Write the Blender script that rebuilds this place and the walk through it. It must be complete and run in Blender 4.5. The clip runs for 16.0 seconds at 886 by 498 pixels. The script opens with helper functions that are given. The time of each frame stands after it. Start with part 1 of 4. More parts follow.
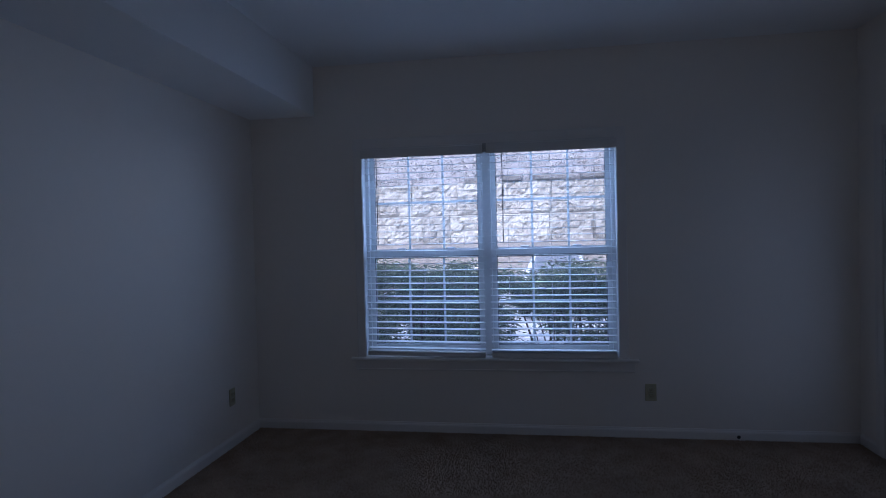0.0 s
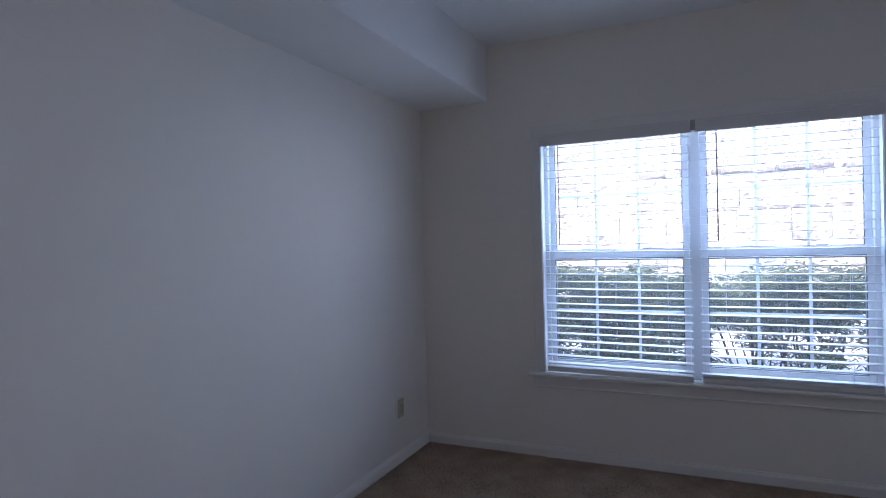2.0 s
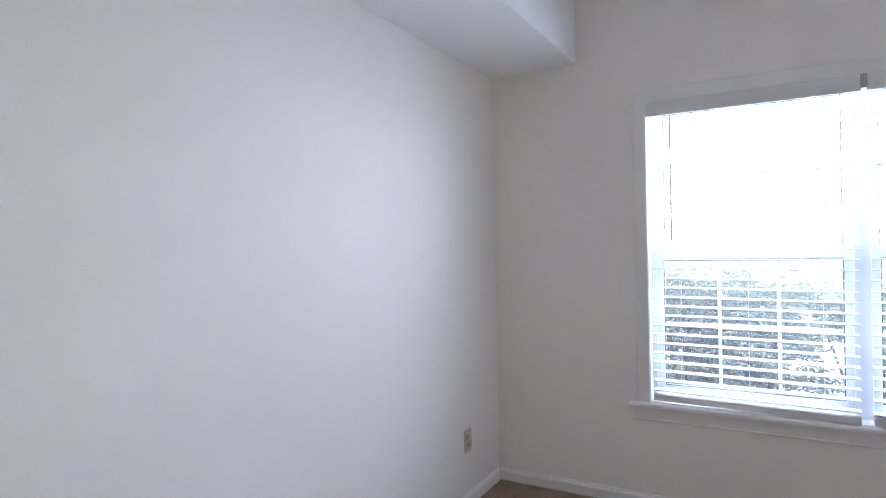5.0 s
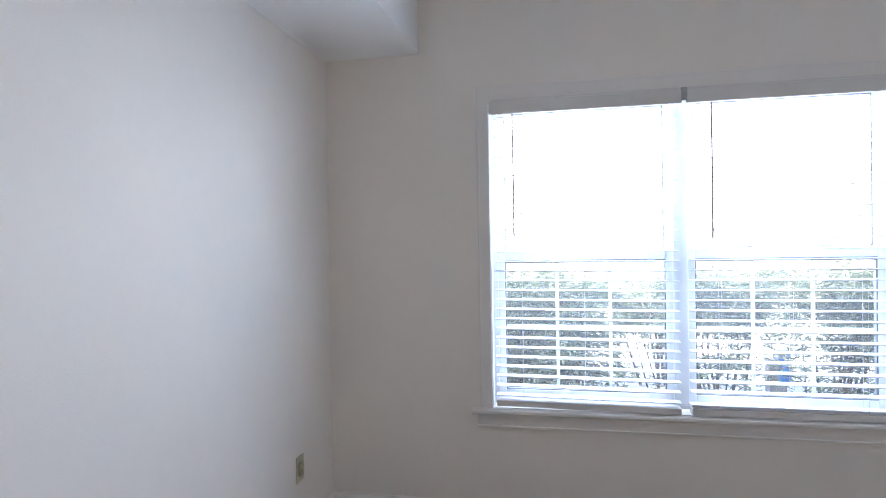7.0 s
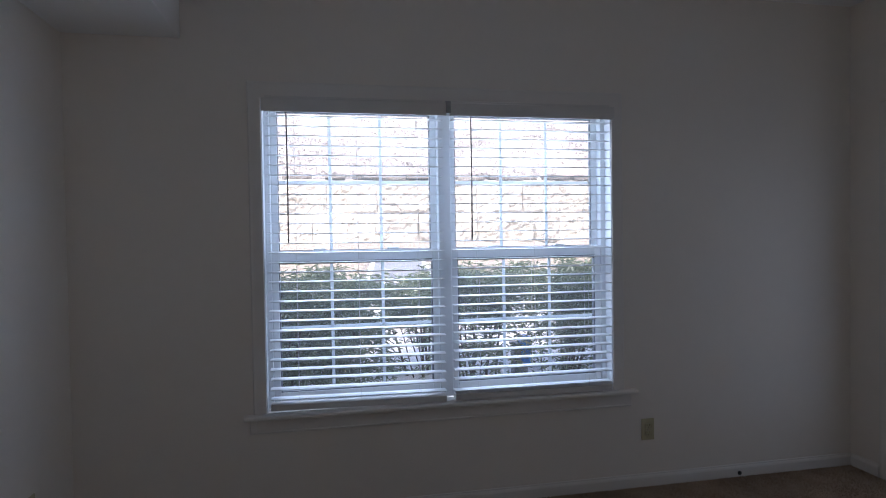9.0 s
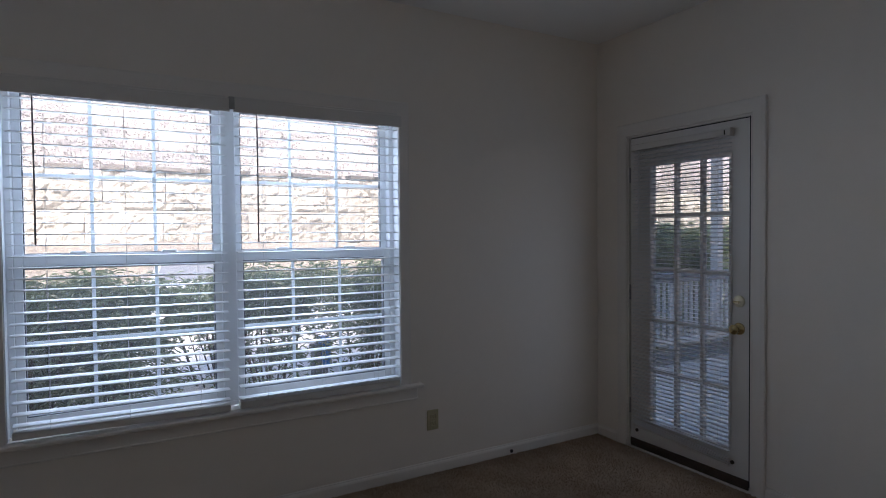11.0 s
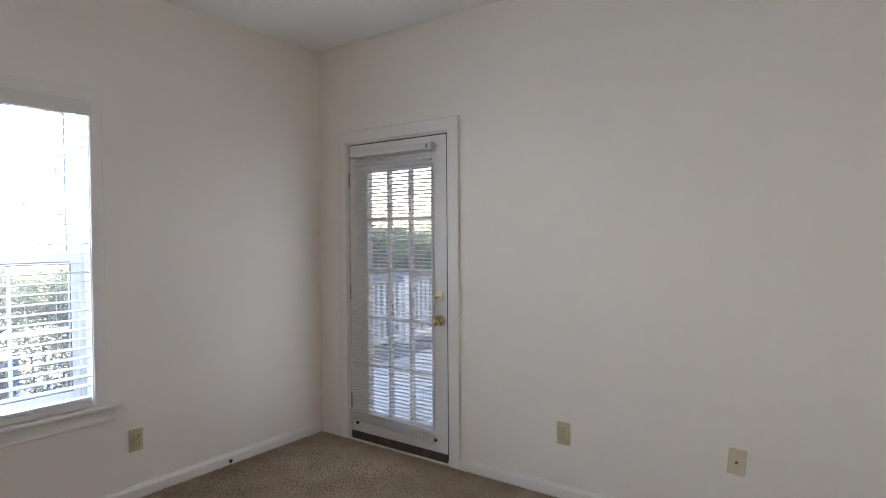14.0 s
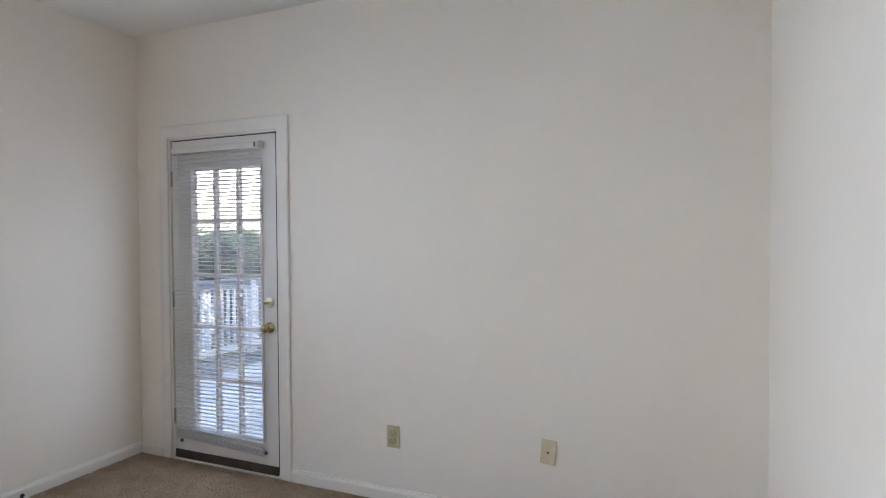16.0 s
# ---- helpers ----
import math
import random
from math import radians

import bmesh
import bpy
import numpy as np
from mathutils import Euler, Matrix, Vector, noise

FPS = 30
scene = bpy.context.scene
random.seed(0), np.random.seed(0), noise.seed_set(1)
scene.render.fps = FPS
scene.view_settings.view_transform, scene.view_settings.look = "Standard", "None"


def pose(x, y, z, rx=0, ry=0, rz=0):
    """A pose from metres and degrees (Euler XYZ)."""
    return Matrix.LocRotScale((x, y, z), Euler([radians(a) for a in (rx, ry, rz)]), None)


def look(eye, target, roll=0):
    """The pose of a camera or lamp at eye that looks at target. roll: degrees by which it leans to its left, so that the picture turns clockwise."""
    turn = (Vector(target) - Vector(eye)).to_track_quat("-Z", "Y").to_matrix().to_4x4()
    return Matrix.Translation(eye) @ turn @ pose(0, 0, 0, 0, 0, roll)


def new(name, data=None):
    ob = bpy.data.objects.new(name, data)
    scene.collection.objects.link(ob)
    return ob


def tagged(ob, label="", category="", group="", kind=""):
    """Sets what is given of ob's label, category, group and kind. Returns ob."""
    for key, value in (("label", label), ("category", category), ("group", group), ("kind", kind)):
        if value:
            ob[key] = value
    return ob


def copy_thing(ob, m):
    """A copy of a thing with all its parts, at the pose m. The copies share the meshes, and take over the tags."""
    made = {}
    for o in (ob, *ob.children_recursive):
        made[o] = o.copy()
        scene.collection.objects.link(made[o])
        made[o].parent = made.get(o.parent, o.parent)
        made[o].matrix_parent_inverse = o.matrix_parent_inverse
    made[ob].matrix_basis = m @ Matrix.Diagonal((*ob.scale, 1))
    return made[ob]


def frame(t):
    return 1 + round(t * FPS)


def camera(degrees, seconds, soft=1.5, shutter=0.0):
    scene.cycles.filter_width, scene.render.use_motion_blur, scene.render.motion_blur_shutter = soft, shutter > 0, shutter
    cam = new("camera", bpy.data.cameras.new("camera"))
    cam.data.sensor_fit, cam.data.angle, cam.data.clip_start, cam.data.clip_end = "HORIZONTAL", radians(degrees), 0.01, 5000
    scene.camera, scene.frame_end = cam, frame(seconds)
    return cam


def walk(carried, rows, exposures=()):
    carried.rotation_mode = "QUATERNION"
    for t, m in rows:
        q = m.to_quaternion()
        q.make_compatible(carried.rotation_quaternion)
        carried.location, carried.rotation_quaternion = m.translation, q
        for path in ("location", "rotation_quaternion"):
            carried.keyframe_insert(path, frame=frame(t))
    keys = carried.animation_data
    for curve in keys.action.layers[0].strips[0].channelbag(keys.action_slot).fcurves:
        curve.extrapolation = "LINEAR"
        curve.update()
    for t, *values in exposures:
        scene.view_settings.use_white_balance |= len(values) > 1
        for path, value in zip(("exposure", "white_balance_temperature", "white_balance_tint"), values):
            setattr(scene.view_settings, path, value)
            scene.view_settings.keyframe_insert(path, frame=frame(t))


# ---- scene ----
cam = camera(74.5, 16.0, soft=1.0)
EXPOSURES = [
    (0, 0.78, 4860, 25),
    (0.5, 1.06, 5080, 27),
    (1, 1.40, 5180, 26),
    (1.5, 1.78, 5390, 25),
    (2, 2.24, 5380, 26),
    (2.5, 2.65, 5490, 25),
    (3, 3.00, 5590, 24),
    (3.5, 3.30, 5680, 24),
    (4.5, 3.72, 5890, 24),
    (5.8, 3.88, 5900, 22),
    (6.5, 3.87, 5930, 22),
    (7, 3.70, 6010, 22),
    (7.5, 3.38, 5980, 22),
    (8, 2.90, 5980, 22),
    (8.5, 2.37, 6010, 22),
    (9, 1.78, 5930, 23),
    (10, 1.55, 6150, 23),
    (11.5, 1.74, 6170, 21),
    (12, 2.34, 6410, 22),
    (12.5, 2.91, 6570, 22),
    (13, 3.23, 6610, 22),
    (13.5, 3.50, 6720, 22),
    (14, 3.55, 6690, 20),
    (14.5, 3.64, 6640, 20),
    (15, 3.84, 6520, 19),
    (15.5, 3.85, 6460, 19),
    (16, 3.85, 6410, 19),
]
PATH = [
    (0, (2.112, -4.215, 1.438), (1.811, -2.239, 1.398), -1.4),
    (0.5, (2.046, -4.114, 1.434), (1.602, -2.164, 1.401), -1.6),
    (1, (1.981, -4.008, 1.43), (1.432, -2.085, 1.401), -1.5),
    (1.5, (1.915, -3.878, 1.425), (1.235, -1.998, 1.397), -1.5),
    (2, (1.848, -3.749, 1.418), (1.025, -1.927, 1.4), -1.5),
    (2.5, (1.784, -3.637, 1.413), (0.865, -1.861, 1.398), -1.5),
    (3, (1.718, -3.532, 1.407), (0.733, -1.791, 1.389), -1.3),
    (3.5, (1.65, -3.433, 1.402), (0.619, -1.72, 1.394), -1.2),
    (5.8, (1.337, -3.044, 1.391), (0.465, -1.244, 1.372), -1.2),
    (6, (1.313, -3.019, 1.391), (0.504, -1.19, 1.369), -1.2),
    (6.5, (1.263, -2.968, 1.392), (0.652, -1.064, 1.374), -1.2),
    (7, (1.223, -2.937, 1.394), (0.824, -0.978, 1.375), -1.0),
    (7.5, (1.19, -2.927, 1.399), (1.015, -0.935, 1.371), -1.0),
    (8, (1.17, -2.938, 1.405), (1.206, -0.939, 1.37), -0.8),
    (8.5, (1.173, -2.947, 1.41), (1.389, -0.959, 1.37), -0.9),
    (9, (1.189, -2.961, 1.413), (1.57, -0.998, 1.371), -0.9),
    (11.5, (1.281, -3.047, 1.427), (2.4, -1.39, 1.375), -0.5),
    (12, (1.296, -3.073, 1.427), (2.528, -1.499, 1.376), -0.5),
    (12.5, (1.306, -3.104, 1.426), (2.649, -1.623, 1.375), -0.4),
    (13, (1.321, -3.134, 1.424), (2.767, -1.754, 1.374), -0.4),
    (13.5, (1.34, -3.166, 1.422), (2.875, -1.885, 1.373), -0.3),
    (14, (1.366, -3.201, 1.424), (2.981, -2.023, 1.374), -0.4),
    (14.5, (1.405, -3.232, 1.427), (3.098, -2.169, 1.376), -0.3),
    (15, (1.438, -3.281, 1.431), (3.193, -2.325, 1.378), -0.4),
    (15.5, (1.467, -3.328, 1.433), (3.271, -2.465, 1.382), -0.4),
    (16, (1.5, -3.364, 1.432), (3.337, -2.577, 1.385), -0.3),
]
walk(cam, [(t, look(eye, target, roll)) for t, eye, target, roll in PATH],
     exposures=EXPOSURES)

# ---- world and sun ----
world = bpy.data.worlds.new("sky")
scene.world = world
world.use_nodes = True
wn = world.node_tree.nodes
sky = wn.new("ShaderNodeTexSky")
sky.sky_type = "NISHITA"
sky.sun_disc = False
sky.air_density, sky.dust_density, sky.ozone_density = 0.9, 4.0, 0.6
sky.sun_elevation = radians(38.7)
sky.sun_rotation = radians(193)
wn["Background"].inputs["Strength"].default_value = 0.15
world.node_tree.links.new(sky.outputs[0], wn["Background"].inputs["Color"])
sun = new("sun", bpy.data.lights.new("sun", "SUN"))
sun.data.energy, sun.data.angle, sun.data.color = 1.35, radians(0.6), (1.0, 0.92, 0.80)
sun.matrix_world = look((-8, -34, 28.0), (0, 0, 0))


def sky_lamp(name, size, watts, at, target, spread=180):
    """Daylight stand-in at an opening: an added area lamp that shines in."""
    a = new(name, bpy.data.lights.new(name, "AREA"))
    a.data.shape, a.data.size, a.data.size_y = "RECTANGLE", *size
    a.data.energy, a.data.color, a.data.spread = watts, (0.70, 0.86, 1.0), radians(spread)
    a.matrix_world = look(at, target)


sky_lamp("window_daylight", (1.80, 1.50), 11.5, (1.789, 0.50, 1.80), (1.789, -0.5, 1.30), 155)
# This added lamp stands on the room side of the door blind.
sky_lamp("door_daylight", (0.54, 1.62), 0.40, (4.205, -0.731, 1.03), (3, -0.731, 1.03))
scene.cycles.max_bounces, scene.cycles.diffuse_bounces = 14, 9


# ---- materials ----
def material(name, base, rough=0.6, second=None, scale=4.0, amount=0.5, bump=0.0, bump_scale=200.0, metal=0.0,
             fine=None, fine_scale=60.0, fine_amount=0.3, by_object=0.0, by_island=0.0, stretch=(1, 1, 1), spec=0.5):
    """A surface with variation at two scales and fine relief, in object space metres."""
    m = bpy.data.materials.new(name)
    m.use_nodes = True
    nt = m.node_tree
    bsdf = nt.nodes["Principled BSDF"]
    bsdf.inputs["Roughness"].default_value = rough
    bsdf.inputs["Metallic"].default_value = metal
    bsdf.inputs["Specular IOR Level"].default_value = spec
    coord = nt.nodes.new("ShaderNodeNewGeometry")
    mapping = nt.nodes.new("ShaderNodeMapping")
    mapping.inputs["Scale"].default_value = stretch
    nt.links.new(coord.outputs["Position"], mapping.inputs["Vector"])

    def noise_tex(sc, detail=4.0):
        n = nt.nodes.new("ShaderNodeTexNoise")
        n.inputs["Scale"].default_value, n.inputs["Detail"].default_value = sc, detail
        nt.links.new(mapping.outputs[0], n.inputs["Vector"])
        return n

    def mix(a, b, fac, low=0.35, high=0.65, top=1.0):
        r = nt.nodes.new("ShaderNodeMapRange")
        r.inputs[1].default_value, r.inputs[2].default_value, r.inputs[4].default_value = low, high, top
        nt.links.new(fac, r.inputs[0])
        x = nt.nodes.new("ShaderNodeMix")
        x.data_type = "RGBA"
        nt.links.new(r.outputs[0], x.inputs[0])
        for sock, v in ((x.inputs[6], a), (x.inputs[7], b)):
            if isinstance(v, tuple):
                sock.default_value = (*v, 1)
            else:
                nt.links.new(v, sock)
        return x.outputs[2]

    colour = base
    if second:
        colour = mix(colour, second, noise_tex(scale).outputs["Fac"], top=amount)
    if fine:
        colour = mix(colour, fine, noise_tex(fine_scale, 2.0).outputs["Fac"], top=fine_amount)
    if by_object or by_island:
        if by_object:
            src = nt.nodes.new("ShaderNodeObjectInfo").outputs["Random"]
        else:
            src = coord.outputs["Random Per Island"]
        k = by_object or by_island
        r = nt.nodes.new("ShaderNodeMapRange")
        r.inputs[3].default_value, r.inputs[4].default_value = 1 - k, 1 + k
        nt.links.new(src, r.inputs[0])
        hsv = nt.nodes.new("ShaderNodeHueSaturation")
        nt.links.new(r.outputs[0], hsv.inputs["Value"])
        if isinstance(colour, tuple):
            hsv.inputs["Color"].default_value = (*colour, 1)
        else:
            nt.links.new(colour, hsv.inputs["Color"])
        colour = hsv.outputs[0]
    if isinstance(colour, tuple):
        bsdf.inputs["Base Color"].default_value = (*colour, 1)
    else:
        nt.links.new(colour, bsdf.inputs["Base Color"])
    if bump:
        b = nt.nodes.new("ShaderNodeBump")
        b.inputs["Strength"].default_value, b.inputs["Distance"].default_value = 1.0, bump
        nt.links.new(noise_tex(bump_scale, 3.0).outputs["Fac"], b.inputs["Height"])
        nt.links.new(b.outputs[0], bsdf.inputs["Normal"])
    return m


def glass_material(name, tint=(0.96, 0.98, 0.97), glare_veil=0.019):
    m = bpy.data.materials.new(name)
    m.use_nodes = True
    nt = m.node_tree
    nt.nodes.remove(nt.nodes["Principled BSDF"])
    clear, shine = nt.nodes.new("ShaderNodeBsdfTransparent"), nt.nodes.new("ShaderNodeBsdfGlossy")
    clear.inputs[0].default_value = (*tint, 1)
    shine.inputs["Roughness"].default_value = 0.02
    facing, mx = nt.nodes.new("ShaderNodeLayerWeight"), nt.nodes.new("ShaderNodeMixShader")
    facing.inputs[0].default_value = 0.5
    power, gain = nt.nodes.new("ShaderNodeMath"), nt.nodes.new("ShaderNodeMath")
    power.operation, gain.operation = "POWER", "MULTIPLY_ADD"
    power.inputs[1].default_value, gain.inputs[1].default_value, gain.inputs[2].default_value = 5.0, 0.9, 0.03
    nt.links.new(facing.outputs["Facing"], power.inputs[0])
    nt.links.new(power.outputs[0], gain.inputs[0])
    nt.links.new(gain.outputs[0], mx.inputs[0])
    nt.links.new(clear.outputs[0], mx.inputs[1])
    nt.links.new(shine.outputs[0], mx.inputs[2])
    # Milky share that imitates glare over the view outside.
    veil, film = nt.nodes.new("ShaderNodeBsdfTranslucent"), nt.nodes.new("ShaderNodeMixShader")
    veil.inputs[0].default_value = (0.9, 0.92, 0.95, 1)
    film.inputs[0].default_value = glare_veil
    nt.links.new(mx.outputs[0], film.inputs[1])
    nt.links.new(veil.outputs[0], film.inputs[2])
    nt.links.new(film.outputs[0], nt.nodes["Material Output"].inputs[0])
    return m


def leafy(m, share, colour):
    """Lets part of the light through a thin leaf or strip of plastic."""
    nt = m.node_tree
    out, thin, mx = nt.nodes["Material Output"], nt.nodes.new("ShaderNodeBsdfTranslucent"), nt.nodes.new("ShaderNodeMixShader")
    thin.inputs[0].default_value = (*colour, 1)
    mx.inputs[0].default_value = share
    nt.links.new(nt.nodes["Principled BSDF"].outputs[0], mx.inputs[1])
    nt.links.new(thin.outputs[0], mx.inputs[2])
    nt.links.new(mx.outputs[0], out.inputs[0])
    return m


WALL = material("wall_paint", (0.845, 0.784, 0.712), 0.62, (0.805, 0.743, 0.667), 1.3, 0.5, 0.0006, 260, fine=(0.785, 0.725, 0.652), fine_scale=18, fine_amount=0.15)
CEIL = material("ceiling_paint", (0.85, 0.835, 0.815), 0.8, (0.81, 0.795, 0.765), 1.1, 0.5, 0.001, 180)
TRIM = material("trim_paint", (0.80, 0.755, 0.705), 0.45, (0.755, 0.71, 0.66), 5, 0.4, 0.0003, 90)
DOORP = material("door_paint", (0.76, 0.73, 0.70), 0.38, (0.70, 0.67, 0.64), 3, 0.5, 0.0003, 120)
CARPET = material("carpet", (0.41, 0.31, 0.225), 0.95, (0.28, 0.21, 0.155), 3.0, 0.8, 0.006, 170, fine=(0.44, 0.35, 0.27), fine_scale=120, fine_amount=0.7, spec=0.1)
TUFT = material("carpet_pile", (0.48, 0.37, 0.27), 0.95, (0.35, 0.255, 0.18), 6.0, 0.9, by_island=0.12, spec=0.1)
SLAT = leafy(material("blind_slat_white", (0.87, 0.88, 0.89), 0.4, (0.83, 0.84, 0.86), 6, 0.4), 0.03, (0.86, 0.89, 0.93))
RAIL = material("blind_rail_white", (0.72, 0.685, 0.65), 0.42, (0.67, 0.64, 0.60), 5, 0.5)
MINISLAT = material("metal_mini_slat", (0.74, 0.74, 0.74), 0.4, (0.68, 0.68, 0.69), 6, 0.4)
CORD = material("blind_cord", (0.72, 0.72, 0.72), 0.8)
WAND = material("clear_grey_wand", (0.10, 0.10, 0.11), 0.25)
VINYL = material("window_vinyl_white", (0.87, 0.89, 0.91), 0.35, (0.83, 0.85, 0.87), 4, 0.4)
# White grilles; the light let through stands in for glare on them.
GRID = leafy(material("window_grid_glare", (0.76, 0.78, 0.81), 0.35, (0.70, 0.72, 0.75), 4, 0.4), 0.4, (0.86, 0.89, 0.93))
# Dark tone also stands for the shadow between sash and glass.
GASKET_SHADE = material("window_gasket_shade", (0.15, 0.16, 0.18), 0.6, (0.16, 0.17, 0.19), 12, 0.5)
GLASS = glass_material("window_glass")
# Stronger glare veil; the tint dims the bright view behind it.
DOORGLASS = glass_material("door_glass", (0.80, 0.83, 0.83), 0.05)
IVORY = material("ivory_plastic", (0.52, 0.47, 0.30), 0.35, (0.46, 0.41, 0.26), 20, 0.4)
SLOT = material("dark_slot", (0.05, 0.045, 0.035), 0.6)
SCREW = material("screw_metal", (0.45, 0.42, 0.33), 0.4, metal=0.9)
IVORY2 = material("pale_ivory_plastic", (0.64, 0.55, 0.38), 0.35, (0.56, 0.47, 0.31), 20, 0.4)
PLATE = material("worn_brass_plate", (0.74, 0.68, 0.52), 0.3, (0.55, 0.48, 0.33), 60, 0.5, metal=1.0)
BRASS = material("polished_brass", (0.62, 0.50, 0.27), 0.14, (0.50, 0.40, 0.20), 40, 0.5, metal=1.0)
STEEL = material("dull_steel", (0.42, 0.41, 0.40), 0.4, (0.3, 0.29, 0.28), 40, 0.5, metal=0.8)
SWEEP = material("brown_door_sweep", (0.055, 0.036, 0.026), 0.55, (0.10, 0.07, 0.05), 14, 0.6, 0.0005, 150)
# For the stub ring and for the painted shade in the door gap.
RUBBER_SHADE = material("black_rubber_gap_shade", (0.02, 0.02, 0.02), 0.6)
CONCRETE = material("concrete", (0.64, 0.635, 0.62), 0.85, (0.53, 0.525, 0.51), 0.8, 0.7, 0.004, 60, fine=(0.62, 0.61, 0.59), fine_scale=30, fine_amount=0.5)
PLANK = material("grey_deck_plank", (0.11, 0.107, 0.105), 0.7, (0.07, 0.067, 0.065), 2, 0.6, 0.002, 40, by_object=0.25, stretch=(1, 8, 1))
WHITEPAINT = material("white_rail_paint", (0.84, 0.85, 0.86), 0.5, (0.76, 0.76, 0.76), 4, 0.5, 0.0006, 60)
GROUND = material("leaf_litter_ground", (0.21, 0.185, 0.155), 0.95, (0.13, 0.112, 0.09), 0.7, 0.8, 0.03, 9, fine=(0.33, 0.298, 0.255), fine_scale=14, fine_amount=0.8)
HILL = material("brown_hillside", (0.33, 0.30, 0.275), 0.95, (0.21, 0.185, 0.17), 0.8, 0.7, 0.08, 4, fine=(0.45, 0.42, 0.40), fine_scale=6, fine_amount=0.8)
STONE = material("quarried_stone", (0.39, 0.367, 0.315), 0.9, (0.20, 0.176, 0.14), 1.3, 0.85, 0.12, 3.5, fine=(0.47, 0.455, 0.415), fine_scale=7, fine_amount=0.6, by_object=0.28)
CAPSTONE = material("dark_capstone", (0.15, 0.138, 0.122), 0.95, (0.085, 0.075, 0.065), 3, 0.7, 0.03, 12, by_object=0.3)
# Leaf base paled and greyed to take in the glare over the hedge.
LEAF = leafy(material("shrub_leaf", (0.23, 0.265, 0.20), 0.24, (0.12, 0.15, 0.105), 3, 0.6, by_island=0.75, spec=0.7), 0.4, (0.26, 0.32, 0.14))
STEM = material("shrub_stem", (0.09, 0.065, 0.045), 0.9, (0.06, 0.045, 0.03), 14, 0.6, 0.003, 70)
BRUSH = material("dry_brush", (0.30, 0.275, 0.25), 0.95, (0.42, 0.395, 0.37), 0.6, 0.7, by_island=0.27)
# Grey is the shade on the handrail's inner side, put into colour.
RAIL_SHADE = material("rail_shade_grey", (0.27, 0.28, 0.30), 0.55, (0.20, 0.21, 0.225), 5, 0.5, 0.0006, 60)
CARPAINT = material("white_car_paint", (0.78, 0.79, 0.80), 0.18, (0.74, 0.75, 0.76), 2, 0.4)
# Grey raised to hold the sky's reflection in the car windows.
CARGLASS = material("car_glass_sky_grey", (0.20, 0.215, 0.235), 0.08)
TYRE = material("tyre_rubber", (0.025, 0.025, 0.026), 0.8, (0.05, 0.048, 0.045), 20, 0.5)
LAMP = material("headlight_lens", (0.55, 0.57, 0.6), 0.1)
BLUE = material("blue_plastic", (0.04, 0.26, 0.75), 0.4, (0.03, 0.18, 0.58), 8, 0.5)
GREYBOX = material("grey_cabinet_paint", (0.20, 0.21, 0.21), 0.5, (0.15, 0.155, 0.155), 7, 0.5)


# ---- builders ----
def mesh_of(name, bm, mat, smooth=False):
    me = bpy.data.meshes.new(name)
    bm.to_mesh(me)
    bm.free()
    me.materials.append(mat)
    if smooth:
        me.shade_smooth()
    return me


def part(name, bm, mat, parent=None, label="", smooth=False):
    ob = new(name, mesh_of(name, bm, mat, smooth))
    if parent:
        ob.parent = parent
    if label:
        tagged(ob, label)
    return ob


def empty(name, at=(0, 0, 0)):
    ob = new(name)
    ob.location = at
    ob.empty_display_size = 0.05
    return ob


def add_box(bm, a, b, bevel=0.0, segments=1, m=None):
    lo, hi = [min(p) for p in zip(a, b)], [max(p) for p in zip(a, b)]
    vs = [bm.verts.new((x, y, z)) for x in (lo[0], hi[0]) for y in (lo[1], hi[1]) for z in (lo[2], hi[2])]
    fs = [bm.faces.new([vs[i] for i in f]) for f in ((0, 1, 3, 2), (4, 6, 7, 5), (0, 4, 5, 1), (2, 3, 7, 6), (0, 2, 6, 4), (1, 5, 7, 3))]
    if bevel:
        es = list({e for f in fs for e in f.edges})
        r = bmesh.ops.bevel(bm, geom=es, offset=bevel, segments=segments, affect="EDGES", profile=0.5)
        vs = list({v for v in r["verts"]} | {v for v in vs if v.is_valid})
    if m is not None:
        for v in vs:
            v.co = m @ v.co
    return vs


def box(a, b, bevel=0.0, segments=1):
    bm = bmesh.new()
    add_box(bm, a, b, bevel, segments)
    return bm


def add_tube(bm, points, radii, sides=8):
    """A closed tube through points with a radius at each."""
    rings = []
    for i, p in enumerate(points):
        p = Vector(p)
        d = (Vector(points[min(i + 1, len(points) - 1)]) - Vector(points[max(i - 1, 0)])).normalized()
        u = d.orthogonal().normalized()
        w = d.cross(u)
        rings.append([bm.verts.new(p + radii[i] * (math.cos(a) * u + math.sin(a) * w)) for a in (2 * math.pi * k / sides for k in range(sides))])
    for r, s in zip(rings, rings[1:]):
        for k in range(sides):
            bm.faces.new((r[k], r[(k + 1) % sides], s[(k + 1) % sides], s[k]))
    bm.faces.new(rings[0][::-1])
    bm.faces.new(rings[-1])


def tube(points, radii, sides=8):
    bm = bmesh.new()
    add_tube(bm, points, radii, sides)
    return bm


